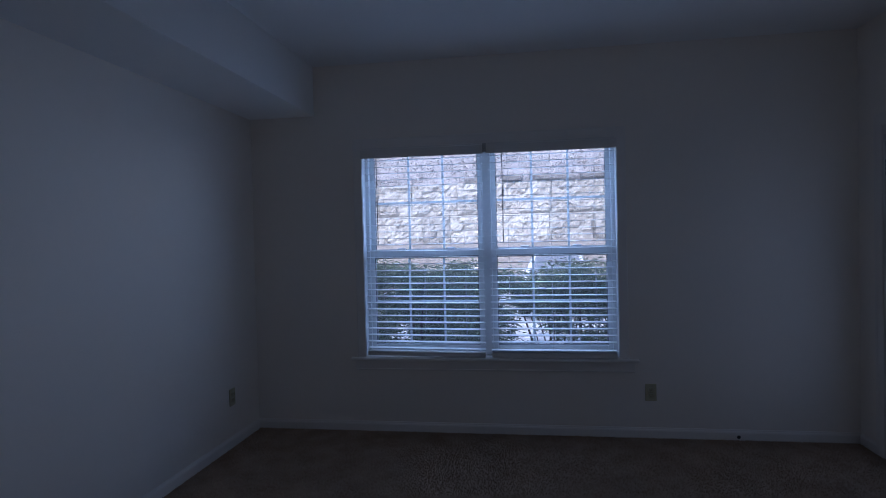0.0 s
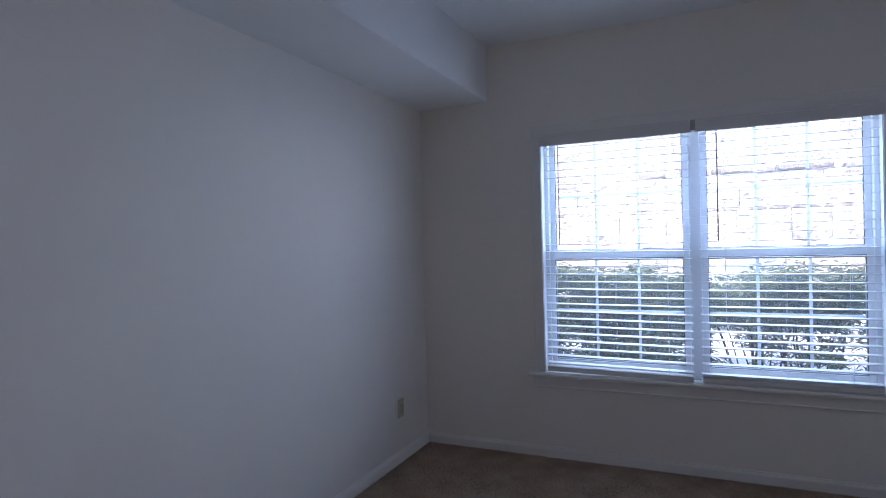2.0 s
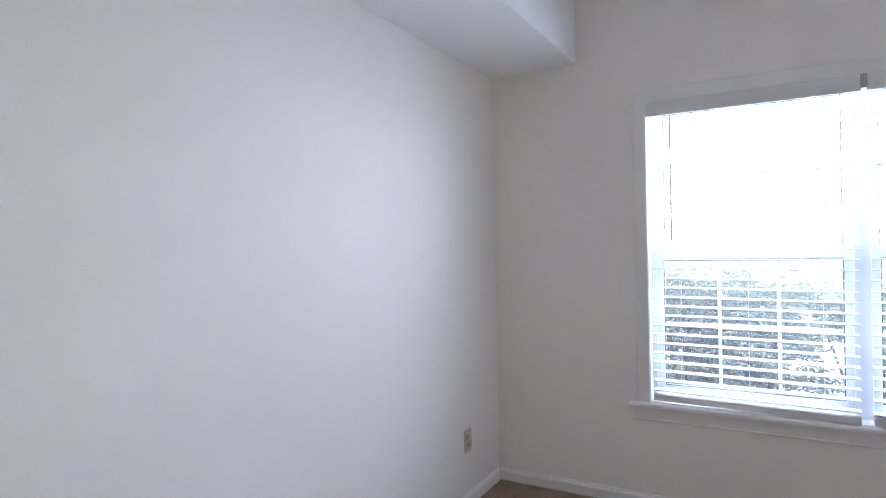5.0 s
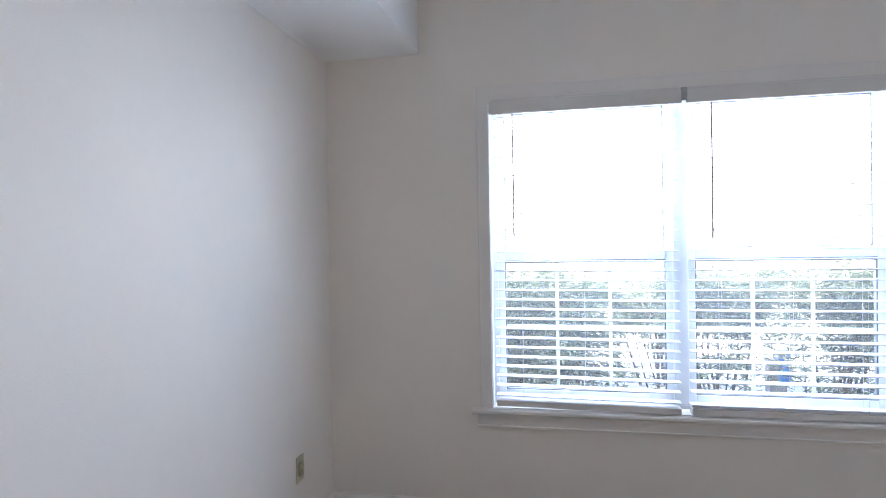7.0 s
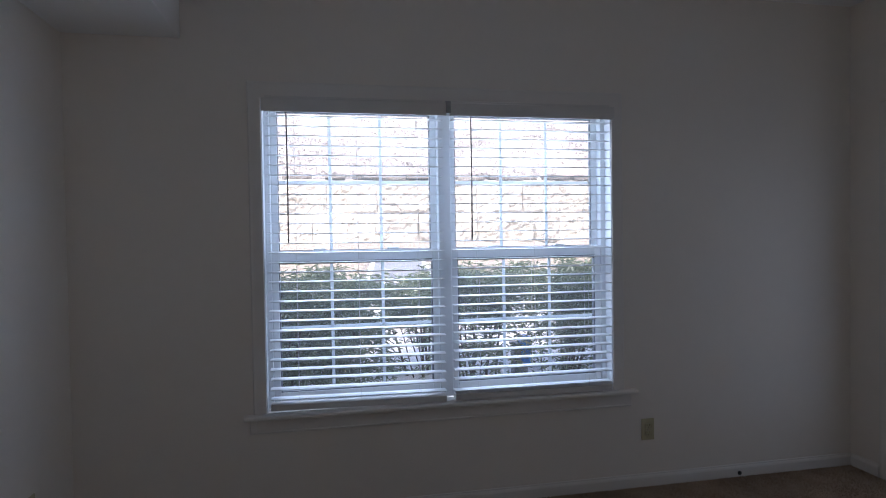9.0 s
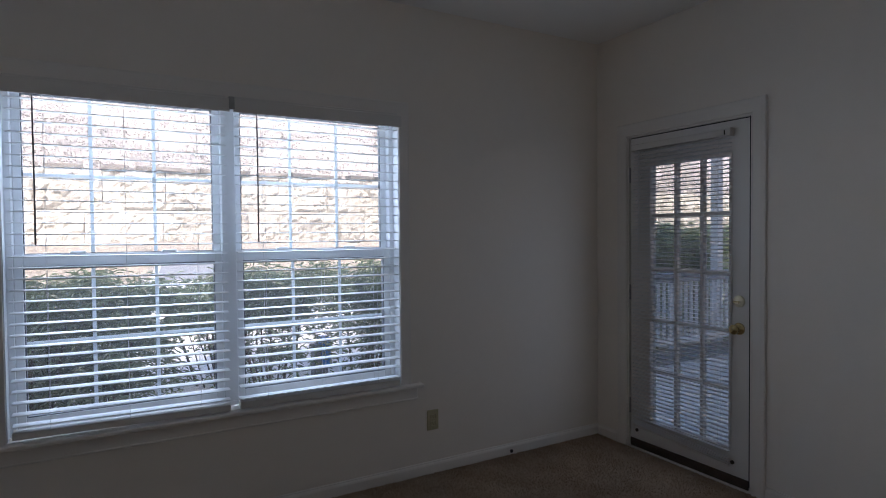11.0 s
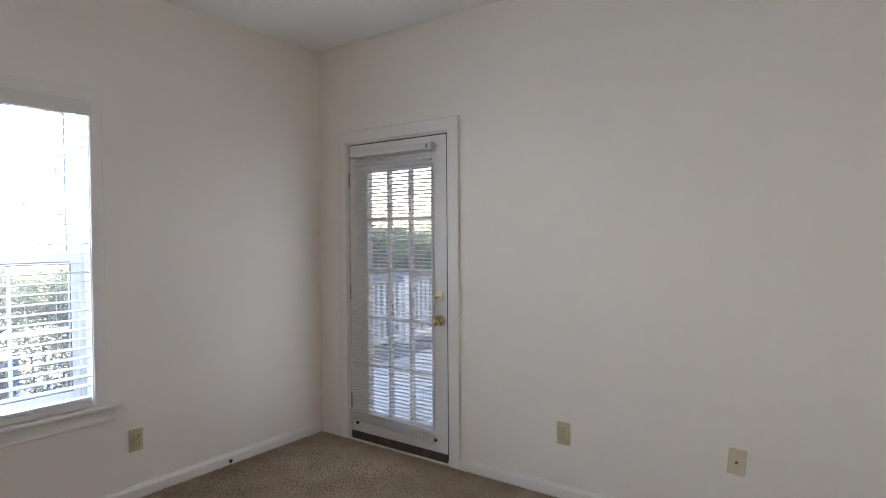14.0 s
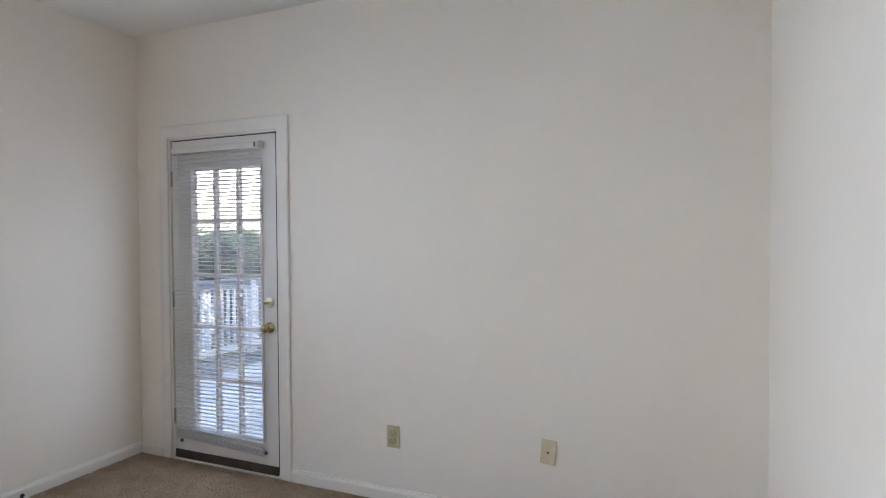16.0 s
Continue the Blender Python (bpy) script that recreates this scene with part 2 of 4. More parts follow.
def turned(profile, sides=24, axis="x"):
    """A turned body: (distance along the axis, radius) pairs."""
    bm = bmesh.new()
    rings = []
    for d, r in profile:
        ring = []
        for k in range(sides):
            a = 2 * math.pi * k / sides
            c, s = r * math.cos(a), r * math.sin(a)
            ring.append(bm.verts.new((d, c, s) if axis == "x" else (c, s, d)))
        rings.append(ring)
    for r, s in zip(rings, rings[1:]):
        for k in range(sides):
            bm.faces.new((r[k], r[(k + 1) % sides], s[(k + 1) % sides], s[k]))
    bm.faces.new(rings[0][::-1])
    bm.faces.new(rings[-1])
    bmesh.ops.recalc_face_normals(bm, faces=bm.faces)
    return bm


def prism(outline, depth, axis="y"):
    """An outline of (a, b) pairs drawn out along an axis from 0 to depth: y -> (a, y, b), x -> (x, a, b)."""
    bm = bmesh.new()
    place = (lambda a, b, d: (a, d, b)) if axis == "y" else (lambda a, b, d: (d, a, b))
    p = [bm.verts.new(place(a, b, 0)) for a, b in outline]
    q = [bm.verts.new(place(a, b, depth)) for a, b in outline]
    bm.faces.new(p)
    bm.faces.new(q[::-1])
    for i in range(len(p)):
        j = (i + 1) % len(p)
        bm.faces.new((p[j], p[i], q[i], q[j]))
    bmesh.ops.recalc_face_normals(bm, faces=bm.faces)
    return bm


def moved(bm, m):
    bm.transform(m)
    return bm


def wall_with_hole(name, lo, hi, hole, along):
    """A thick wall with one opening through it; along is the axis (0 or 1) in which the opening is measured."""
    bm = bmesh.new()
    a, b, z0, z1 = hole

    def piece(p, q, s, t):
        u, v = list(lo), list(hi)
        u[along], v[along], u[2], v[2] = p, q, s, t
        if q - p > 1e-4 and t - s > 1e-4:
            add_box(bm, u, v)
    piece(lo[along], a, lo[2], hi[2])
    piece(b, hi[along], lo[2], hi[2])
    piece(a, b, lo[2], z0)
    piece(a, b, z1, hi[2])
    return tagged(part(name, bm, WALL), kind="structure")


# ---- the room ----
W, BACK, H = 4.25, -3.66, 2.74
WX0, WX1, WZ0, WZ1 = 0.866, 2.712, 0.535, 2.125
DY0, DY1, DZ = -1.150, -0.270, 2.062
tagged(wall_with_hole("wall_north", (-0.14, 0, -0.3), (W + 0.16, 0.16, H + 0.2), (WX0, WX1, WZ0, WZ1), 0), "off-white painted plaster wall around the window", kind="structure")
tagged(wall_with_hole("wall_east", (W, BACK - 0.12, -0.3), (W + 0.16, 0, H + 0.2), (DY0, DY1, 0.0, DZ), 1), "off-white painted plaster wall around the patio door", kind="structure")
tagged(part("wall_west", box((-0.14, BACK - 0.12, -0.3), (0, 0, H + 0.2)), WALL), "off-white painted plaster wall", kind="structure")
tagged(wall_with_hole("wall_south", (0, BACK - 0.12, -0.3), (W, BACK, H + 0.2), (1.40, 2.56, 0.0, 2.06), 0), "off-white painted wall with the entry opening", kind="structure")
tagged(part("wall_hall_west", box((0.7, -5.6, -0.3), (0.82, BACK - 0.12, H + 0.2)), WALL), kind="structure")
tagged(part("wall_hall_east", box((3.3, -5.6, -0.3), (3.42, BACK - 0.12, H + 0.2)), WALL), kind="structure")
tagged(part("wall_hall_south", box((0.7, -5.72, -0.3), (3.42, -5.6, H + 0.2)), WALL), kind="structure")
bm = bmesh.new()
add_box(bm, (0, BACK, H), (W, 0, H + 0.12))
add_box(bm, (0.82, -5.6, H), (3.3, BACK - 0.12, H + 0.12))
tagged(part("ceiling", bm, CEIL), "white painted textured ceiling", kind="structure")
tagged(part("soffit", box((-0.01, BACK, 2.372), (0.512, 0.0, H + 0.01), 0.004, 2), CEIL), "white painted boxed soffit along the wall", kind="structure")


def carpet_floor():
    bm = bmesh.new()
    add_box(bm, (0, BACK, -0.1), (W, 0, 0))
    add_box(bm, (0.82, -5.6, -0.1), (3.3, BACK, 0))
    ob = tagged(part("floor", bm, CARPET), "brown-beige cut pile carpet, slightly matted", "carpet", kind="structure")
    rng = random.Random(5)
    vs, fs = [], []
    for i in range(190000):
        x, y = rng.uniform(0.012, W - 0.012), -0.012 - 3.63 * rng.random() ** 1.35
        h, r, a = rng.uniform(0.005, 0.010), rng.uniform(0.002, 0.0042), rng.uniform(0, 6.28)
        lx, ly = rng.uniform(-0.006, 0.006), rng.uniform(-0.006, 0.006)
        k = len(vs)
        for j in range(3):
            vs.append((x + r * math.cos(a + 2.09 * j), y + r * math.sin(a + 2.09 * j), 0.0))
        vs.append((x + lx, y + ly, h))
        fs += [(k, k + 1, k + 3), (k + 1, k + 2, k + 3), (k + 2, k, k + 3)]
    me = bpy.data.meshes.new("pile")
    me.from_pydata(vs, [], fs)
    me.materials.append(TUFT)
    pile = new("pile", me)
    pile.parent = ob
    tagged(pile, kind="stuff")


carpet_floor()


def baseboard(name, a, b, inward):
    """A moulded baseboard along the floor from a to b, standing into the room."""
    a, b, n = Vector((*a, 0)), Vector((*b, 0)), Vector((*inward, 0))
    outline = ((0, 0), (0.014, 0), (0.014, 0.052), (0.011, 0.060), (0.006, 0.066), (0.005, 0.072), (0, 0.074))
    bm = bmesh.new()
    p, q = [[bm.verts.new(e + n * d + Vector((0, 0, z))) for d, z in outline] for e in (a, b)]
    bm.faces.new(p)
    bm.faces.new(q[::-1])
    for i in range(len(p)):
        j = (i + 1) % len(p)
        bm.faces.new((p[j], p[i], q[i], q[j]))
    bmesh.ops.recalc_face_normals(bm, faces=bm.faces)
    tagged(part(name, bm, TRIM), "white painted moulded baseboard", "baseboard", kind="structure")


baseboard("baseboard_north", (0.0, 0), (W, 0), (0, -1))
baseboard("baseboard_west", (0, BACK), (0, -0.0145), (1, 0))
baseboard("baseboard_east", (W, -1.226), (W, BACK), (-1, 0))
baseboard("baseboard_east_corner", (W, -0.0145), (W, -0.194), (-1, 0))
baseboard("baseboard_south", (2.56, BACK), (W - 0.0145, BACK), (0, 1))
baseboard("baseboard_south_west", (0.0145, BACK), (1.40, BACK), (0, 1))


# ---- the window ----
def window_unit():
    w = tagged(empty("window_1", (1.789, 0.1, WZ0)), "white vinyl twin single-hung window with grilles", "window", kind="structure")
    o = Matrix.Translation((-1.789, -0.1, -WZ0))

    def put(name, bm, mat, parent=w, label=""):
        return part(name, moved(bm, o), mat, parent, label)
    Y0, Y1 = 0.072, 0.152
    bm = bmesh.new()
    for a, b in (((WX0 + .002, Y0, WZ0 + .028), (WX0 + 0.034, Y1, WZ1 - .002)), ((WX1 - 0.034, Y0, WZ0 + .028), (WX1 - .002, Y1, WZ1 - .002)),
                 ((WX0 + 0.034, Y0, WZ1 - 0.034), (WX1 - 0.034, Y1, WZ1 - .002)), ((WX0 + 0.034, Y0, WZ0 + .028), (WX1 - 0.034, Y1, WZ0 + 0.052)),
                 ((1.755, Y0 - 0.006, WZ0 + 0.052), (1.823, Y1, WZ1 - 0.034))):
        add_box(bm, a, b, 0.003)
    put("window_frame", bm, VINYL, label="white vinyl window frame")
    for x0, x1 in ((WX0 + 0.034, 1.755), (1.823, WX1 - 0.034)):
        for z0, z1, ya, yb in ((1.315, WZ1 - 0.034, 0.118, 0.146), (WZ0 + 0.052, 1.352, 0.080, 0.112)):
            bm = bmesh.new()
            s = 0.034
            low = z0 < 1
            top = 0.052 if low else 0.030
            bot = 0.048 if low else 0.036
            for a, b in (((x0, ya, z0), (x0 + s, yb, z1)), ((x1 - s, ya, z0), (x1, yb, z1)),
                         ((x0 + s, ya, z1 - top), (x1 - s, yb, z1)), ((x0 + s, ya, z0), (x1 - s, yb, z0 + bot))):
                add_box(bm, a, b, 0.0025)
            sash = put("lower_sash" if low else "upper_sash", bm, VINYL)
            gx0, gx1, gz0, gz1 = x0 + s, x1 - s, z0 + bot, z1 - top
            yc = (ya + yb) / 2
            put("pane", box((gx0 - .004, yc - 0.002, gz0 - .004), (gx1 + .004, yc + 0.002, gz1 + .004)), GLASS, sash, "clear glass pane")
            bm = bmesh.new()
            # Top strip of the lower sash widened to carry its shadow.
            g, head = (0.005, 0.015) if low else (0.004, 0.004)
            for a, b in (((gx0, ya + .004, gz0), (gx0 + g, yb - .004, gz1)), ((gx1 - g, ya + .004, gz0), (gx1, yb - .004, gz1)),
                         ((gx0 + g, ya + .004, gz1 - head), (gx1 - g, yb - .004, gz1)), ((gx0 + g, ya + .004, gz0), (gx1 - g, yb - .004, gz0 + 0.004))):
                add_box(bm, a, b)
            put("gasket", bm, GASKET_SHADE, sash, "dark glazing gasket with the sash shadow painted in")
            for k in (1, 2):
                x = gx0 + (gx1 - gx0) * k / 3
                put("muntin", box((x - 0.008, yc + 0.003, gz0), (x + 0.008, yc + 0.009, gz1), 0.001), GRID, sash)
            z = 1.706 if not low else 0.958
            put("muntin", box((gx0, yc + 0.0095, z - 0.008), (gx1, yc + 0.0135, z + 0.008), 0.001), GRID, sash)
            if low:
                for f in (0.28, 0.72):
                    x = x0 + (x1 - x0) * f
                    put("sash_lock", box((x - 0.03, ya + 0.002, z1), (x + 0.03, yb - 0.004, z1 + 0.012), 0.004, 2), VINYL, sash, "white sash lock")
    return w


window_unit()


def casing(corners, away, place, profile):
    """A mitred U-shaped casing round an opening: corners up one side and down the other, a profile of (distance out, depth) pairs."""
    bm = bmesh.new()
    rings = [[bm.verts.new(place(a + u * d, b + v * d, h)) for d, h in profile] for (a, b), (u, v) in zip(corners, away)]
    for r, q in zip(rings, rings[1:]):
        for k in range(len(profile) - 1):
            bm.faces.new((r[k], r[k + 1], q[k + 1], q[k]))
    bm.faces.new(rings[0])
    bm.faces.new(rings[-1][::-1])
    bmesh.ops.recalc_face_normals(bm, faces=bm.faces)
    return bm


def window_trim():
    zb, zt = WZ0 + 0.022, 2.097
    prof = ((0, 0), (0, 0.007), (0.003, 0.009), (0.060, 0.010), (0.076, 0.011), (0.084, 0.008), (0.086, 0))
    a, b = WX0 + 0.004, WX1 - 0.004
    bm = casing(((a, zb), (a, zt), (b, zt), (b, zb)), ((-0.74, 0), (-0.74, 1), (0.74, 1), (0.74, 0)), lambda x, z, h: (x, -h, z), prof)
    tagged(part("trim_window", bm, TRIM), "white painted window casing", "window casing", kind="structure")
    bm = bmesh.new()
    for x in (WX0, WX1 - 0.008):
        add_box(bm, (x, 0.0, WZ0 + 0.026), (x + 0.008, 0.072, WZ1))
    add_box(bm, (WX0 + 0.008, 0.0, WZ1 - 0.008), (WX1 - 0.008, 0.072, WZ1))
    # Whiter than the casing: daylight glow on the reveal put into colour.
    tagged(part("trim_window_jamb", bm, VINYL), "white painted window jamb lining, brightened for its daylight glow", kind="structure")
    sill = box((0.764, -0.052, WZ0), (2.836, 0.0, WZ0 + 0.022), 0.007, 3)
    add_box(sill, (WX0 + 0.001, 0.0, WZ0 + 0.001), (WX1 - 0.001, 0.074, WZ0 + 0.022))
    tagged(part("window_sill", sill, TRIM), "white painted window stool with rounded nose", "window sill", kind="structure")
    ap = box((0.790, -0.013, 0.462), (2.810, 0.0, WZ0), 0.003)
    add_box(ap, (0.790, -0.018, 0.462), (2.810, -0.012, 0.474), 0.003)
    tagged(part("trim_window_apron", ap, TRIM), "white painted apron board under the sill", kind="structure")


window_trim()


def slat_blind(x0, x1, wand_x, stack, lean):
    """A two-inch slat blind hung in the window, with valance, slats, cords, wand and bottom rail."""
    top = 2.112
    b = tagged(empty("window_blind", ((x0 + x1) / 2, 0, WZ0 + 0.022)), "white two-inch slat blind, lowered, " + ("spare slats stacked below" if stack else "slats open"),
               "window blind", group="window blinds")
    o = Matrix.Translation((-(x0 + x1) / 2, 0, -(WZ0 + 0.022)))

    def put(name, bm, mat, parent=b, label=""):
        return part(name, moved(bm, o), mat, parent, label)
    put("headrail", box((x0 + 0.006, -0.022, top - 0.045), (x1 - 0.006, 0.03, top - 0.002), 0.002), RAIL)
    val = [(-0.050, 2.029), (-0.040, 2.029), (-0.040, 2.095), (-0.047, 2.095), (-0.050, 2.091), (-0.051, 2.06)]
    put("valance", moved(prism(val, x1 - x0 + 0.012, "x"), Matrix.Translation((x0 - 0.006, 0, 0))), RAIL, label="white moulded valance")
    pitch, tilt = 0.0480, radians(3)
    n = 33
    prof = []
    for k in range(9):
        u = -1 + k / 4
        prof.append((0.025 * u, 0.0012 * (1 - u * u)))
    outline = [(y, z + 0.0017) for y, z in prof] + [(y, z - 0.0017) for y, z in prof[::-1]]
    base = moved(prism(outline, x1 - x0 - 0.016, "x"), Matrix.Translation((-(x1 - x0 - 0.016) / 2, 0, 0)))
    me = mesh_of("slat", base, SLAT)
    rng = random.Random(int(x0 * 100))
    bottom = WZ0 + 0.022 + 0.005 + math.sin(radians(abs(lean))) * (x1 - x0) / 2
    for i in range(n):
        z = 2.063 - pitch * i
        if z < bottom + (0.06 if stack else 0.048):
            break
        s = new("slat", me)
        s.parent = b
        s.matrix_basis = o @ pose((x0 + x1) / 2 + rng.uniform(-0.001, 0.001), 0, z, math.degrees(tilt) + rng.uniform(-0.7, 0.7), lean * (1 - (z - 0.5) / 1.6) + rng.uniform(-0.05, 0.05), rng.uniform(-0.06, 0.06))
    for i in range(stack):
        s = new("slat", me)
        s.parent = b
        s.matrix_basis = o @ pose((x0 + x1) / 2 + rng.uniform(-0.003, 0.003), rng.uniform(-0.002, 0.002), bottom + 0.036 + 0.0062 * i, 2, lean, 0)
    put("bottom_rail", moved(box((-(x1 - x0 - 0.016) / 2, -0.027, -0.016), ((x1 - x0 - 0.016) / 2, 0.027, 0.016), 0.004, 2), pose((x0 + x1) / 2, 0, bottom + 0.016, 2, lean, 0)), RAIL)
    for f in (0.16, 0.5, 0.84):
        x = x0 + (x1 - x0) * f
        for y in (-0.026, 0.026):
            put("ladder_cord", tube([(x, y, bottom + 0.01), (x, y, top - 0.05)], [0.0008, 0.0008], 5), CORD)
    put("wand", tube([(wand_x, -0.034, 2.030), (wand_x + 0.001, -0.033, 1.7), (wand_x, -0.031, 1.394)], [0.0035, 0.0035, 0.0042], 6), WAND, label="thin dark tilt wand")
    return b


slat_blind(0.884, 1.776, 0.992, 0, 0.8)
slat_blind(1.806, 2.698, 1.913, 3, 0.15)


def valance_clip():
    bm = box((1.778, -0.059, 2.040), (1.804, -0.0565, 2.100), 0.0006)
    add_box(bm, (1.778, -0.059, 2.0985), (1.804, -0.010, 2.100))
    tagged(part("valance_clip", bm, STEEL), "small metal valance clip between the two blinds", "bracket")


valance_clip()


# ---- the patio door ----
def patio_door():
    X0, X1 = W + 0.012, W + 0.056
    y0, y1, z0, z1 = -1.124, -0.294, 0.018, 2.037
    d = tagged(empty("door_1", (X0, (y0 + y1) / 2, 0)), "white fifteen-light glazed patio door, closed", "door", kind="structure")
    o = Matrix.Translation((-X0, -(y0 + y1) / 2, 0))

    def put(name, bm, mat, parent=d, label="", smooth=False):
        return part(name, moved(bm, o), mat, parent, label, smooth)
    gy0, gy1, gz0, gz1 = -1.002, -0.460, 0.212, 1.846
    bm = bmesh.new()
    for a, b in (((X0, y0, z0), (X1, gy0, z1)), ((X0, gy1, z0), (X1, y1, z1)), ((X0, gy0, gz1), (X1, gy1, z1)), ((X0, gy0, z0), (X1, gy1, gz0))):
        add_box(bm, a, b)
    slab = put("door_slab", bm, DOORP)
    bm = bmesh.new()
    f = 0.016
    for a, b in (((X0 - 0.008, gy0 - f, gz0 - f), (X0, gy0, gz1 + f)), ((X0 - 0.008, gy1, gz0 - f), (X0, gy1 + f, gz1 + f)),
                 ((X0 - 0.008, gy0, gz1), (X0, gy1, gz1 + f)), ((X0 - 0.008, gy0, gz0 - f), (X0, gy1, gz0))):
        add_box(bm, a, b, 0.003, 2)
    put("glazing_frame", bm, DOORP, slab)
    cols, rows = (-0.641, -0.822), (1.529, 1.187, 0.866, 0.538)
    for y in cols:
        put("muntin", box((X0 + 0.002, y - 0.011, gz0), (X1 - 0.004, y + 0.011, gz1), 0.003), DOORP, slab)
    ys = [gy0, -0.833, -0.811, -0.652, -0.630, gy1]
    for z in rows:
        for a, b in ((0, 1), (2, 3), (4, 5)):
            put("muntin", box((X0 + 0.002, ys[a], z - 0.011), (X1 - 0.004, ys[b], z + 0.011), 0.003), DOORP, slab)
    zs = [gz0] + [z for r in rows[::-1] for z in (r - 0.011, r + 0.011)] + [gz1]
    for a, b in ((0, 1), (2, 3), (4, 5)):
        for k in range(5):
            put("pane", box((X0 + 0.021, ys[a], zs[2 * k]), (X0 + 0.025, ys[b], zs[2 * k + 1])), DOORGLASS, slab, "lightly tinted glass pane")
    sw = box((X0 - 0.010, y0 + 0.002, 0.010), (X0 - 0.001, y1 - 0.002, 0.064), 0.003)
    put("door_sweep", sw, SWEEP, label="dark brown door sweep")
    th = box((W - 0.012, DY0 + 0.022, 0.0), (W + 0.15, DY1 - 0.022, 0.008), 0.003, 2)
    put("threshold", th, TRIM, label="low white threshold")
    for z in (1.80, 1.03, 0.275):
        bm = tube([(X0 - 0.004, y1 + 0.004, z - 0.05), (X0 - 0.004, y1 + 0.004, z + 0.05)], [0.0065, 0.0065], 10)
        add_box(bm, (X0 - 0.001, y1 - 0.0015, z - 0.05), (X0 + 0.03, y1, z + 0.05))
        put("hinge", bm, STEEL, label="dull metal hinge")
    knob = turned([(0, 0.033), (-0.006, 0.033), (-0.010, 0.026), (-0.012, 0.013), (-0.030, 0.011), (-0.036, 0.018), (-0.044, 0.026), (-0.054, 0.028), (-0.062, 0.024), (-0.066, 0.012), (-0.067, 0.002)])
    k = put("door_knob", moved(knob, Matrix.Translation((X0, -1.062, 0.889))), BRASS, label="polished brass door knob", smooth=True)
    bolt = turned([(0, 0.033), (-0.007, 0.033), (-0.010, 0.030), (-0.0105, 0.024), (-0.013, 0.020), (-0.0135, 0.002)])
    b = put("deadbolt", moved(bolt, Matrix.Translation((X0, -1.062, 1.040))), PLATE, label="pale brass deadbolt rose with thumb turn")
    turn = box((X0 - 0.034, -1.083, 1.031), (X0 - 0.026, -1.043, 1.045), 0.004, 2)
    add_box(turn, (X0 - 0.026, -1.068, 1.032), (X0 - 0.0135, -1.056, 1.044), 0.002)
    put("thumb_turn", turn, BRASS, b)
    # Black strips put the shade of the door gap into colour.
    bm = bmesh.new()
    add_box(bm, (X0 - 0.011, DY0 + 0.0185, 0.03), (X0 + 0.040, y0 - 0.001, z1 + 0.006))
    add_box(bm, (X0 + 0.004, y0 - 0.001, z1 + 0.001), (X0 + 0.040, y1 + 0.001, z1 + 0.0065))
    add_box(bm, (X0 + 0.006, y1 + 0.001, 0.03), (X0 + 0.040, DY1 - 0.0185, z1 + 0.006))
    put("weatherstrip", bm, RUBBER_SHADE, label="black strip that paints the shaded gap round the door")
    for z in (0.889, 1.040):
        put("strike_plate", box((X0 + 0.001, y0 - 0.0075, z - 0.03), (X0 + 0.026, y0 - 0.0060, z + 0.03)), STEEL, label="small metal strike plate")
    return d


patio_door()


def door_trim():
    bm = bmesh.new()
    for a, b in ((DY0, DY0 + 0.018), (DY1 - 0.018, DY1)):
        add_box(bm, (W, a, 0), (W + 0.16, b, DZ))
    add_box(bm, (W, DY0 + 0.018, DZ - 0.018), (W + 0.16, DY1 - 0.018, DZ))
    for a, b in ((DY0 + 0.018, DY0 + 0.030), (DY1 - 0.030, DY1 - 0.018)):
        add_box(bm, (W + 0.060, a, 0.022), (W + 0.075, b, DZ - 0.018))
    add_box(bm, (W + 0.060, DY0 + 0.030, DZ - 0.030), (W + 0.075, DY1 - 0.030, DZ - 0.018))
    tagged(part("trim_door_jamb", bm, TRIM), "white painted door jamb", kind="structure")
    a0, a1, top = DY0 + 0.006, DY1 - 0.006, DZ - 0.006
    prof = ((0, 0), (0, 0.008), (0.004, 0.011), (0.050, 0.012), (0.062, 0.015), (0.074, 0.016), (0.078, 0.012), (0.078, 0))
    bm = casing(((a0, 0), (a0, top), (a1, top), (a1, 0)), ((-1, 0), (-1, 1), (1, 1), (1, 0)), lambda y, z, h: (W - h, y, z), prof)
    tagged(part("trim_door", bm, TRIM), "white painted moulded door casing", "door casing", kind="structure")


door_trim()


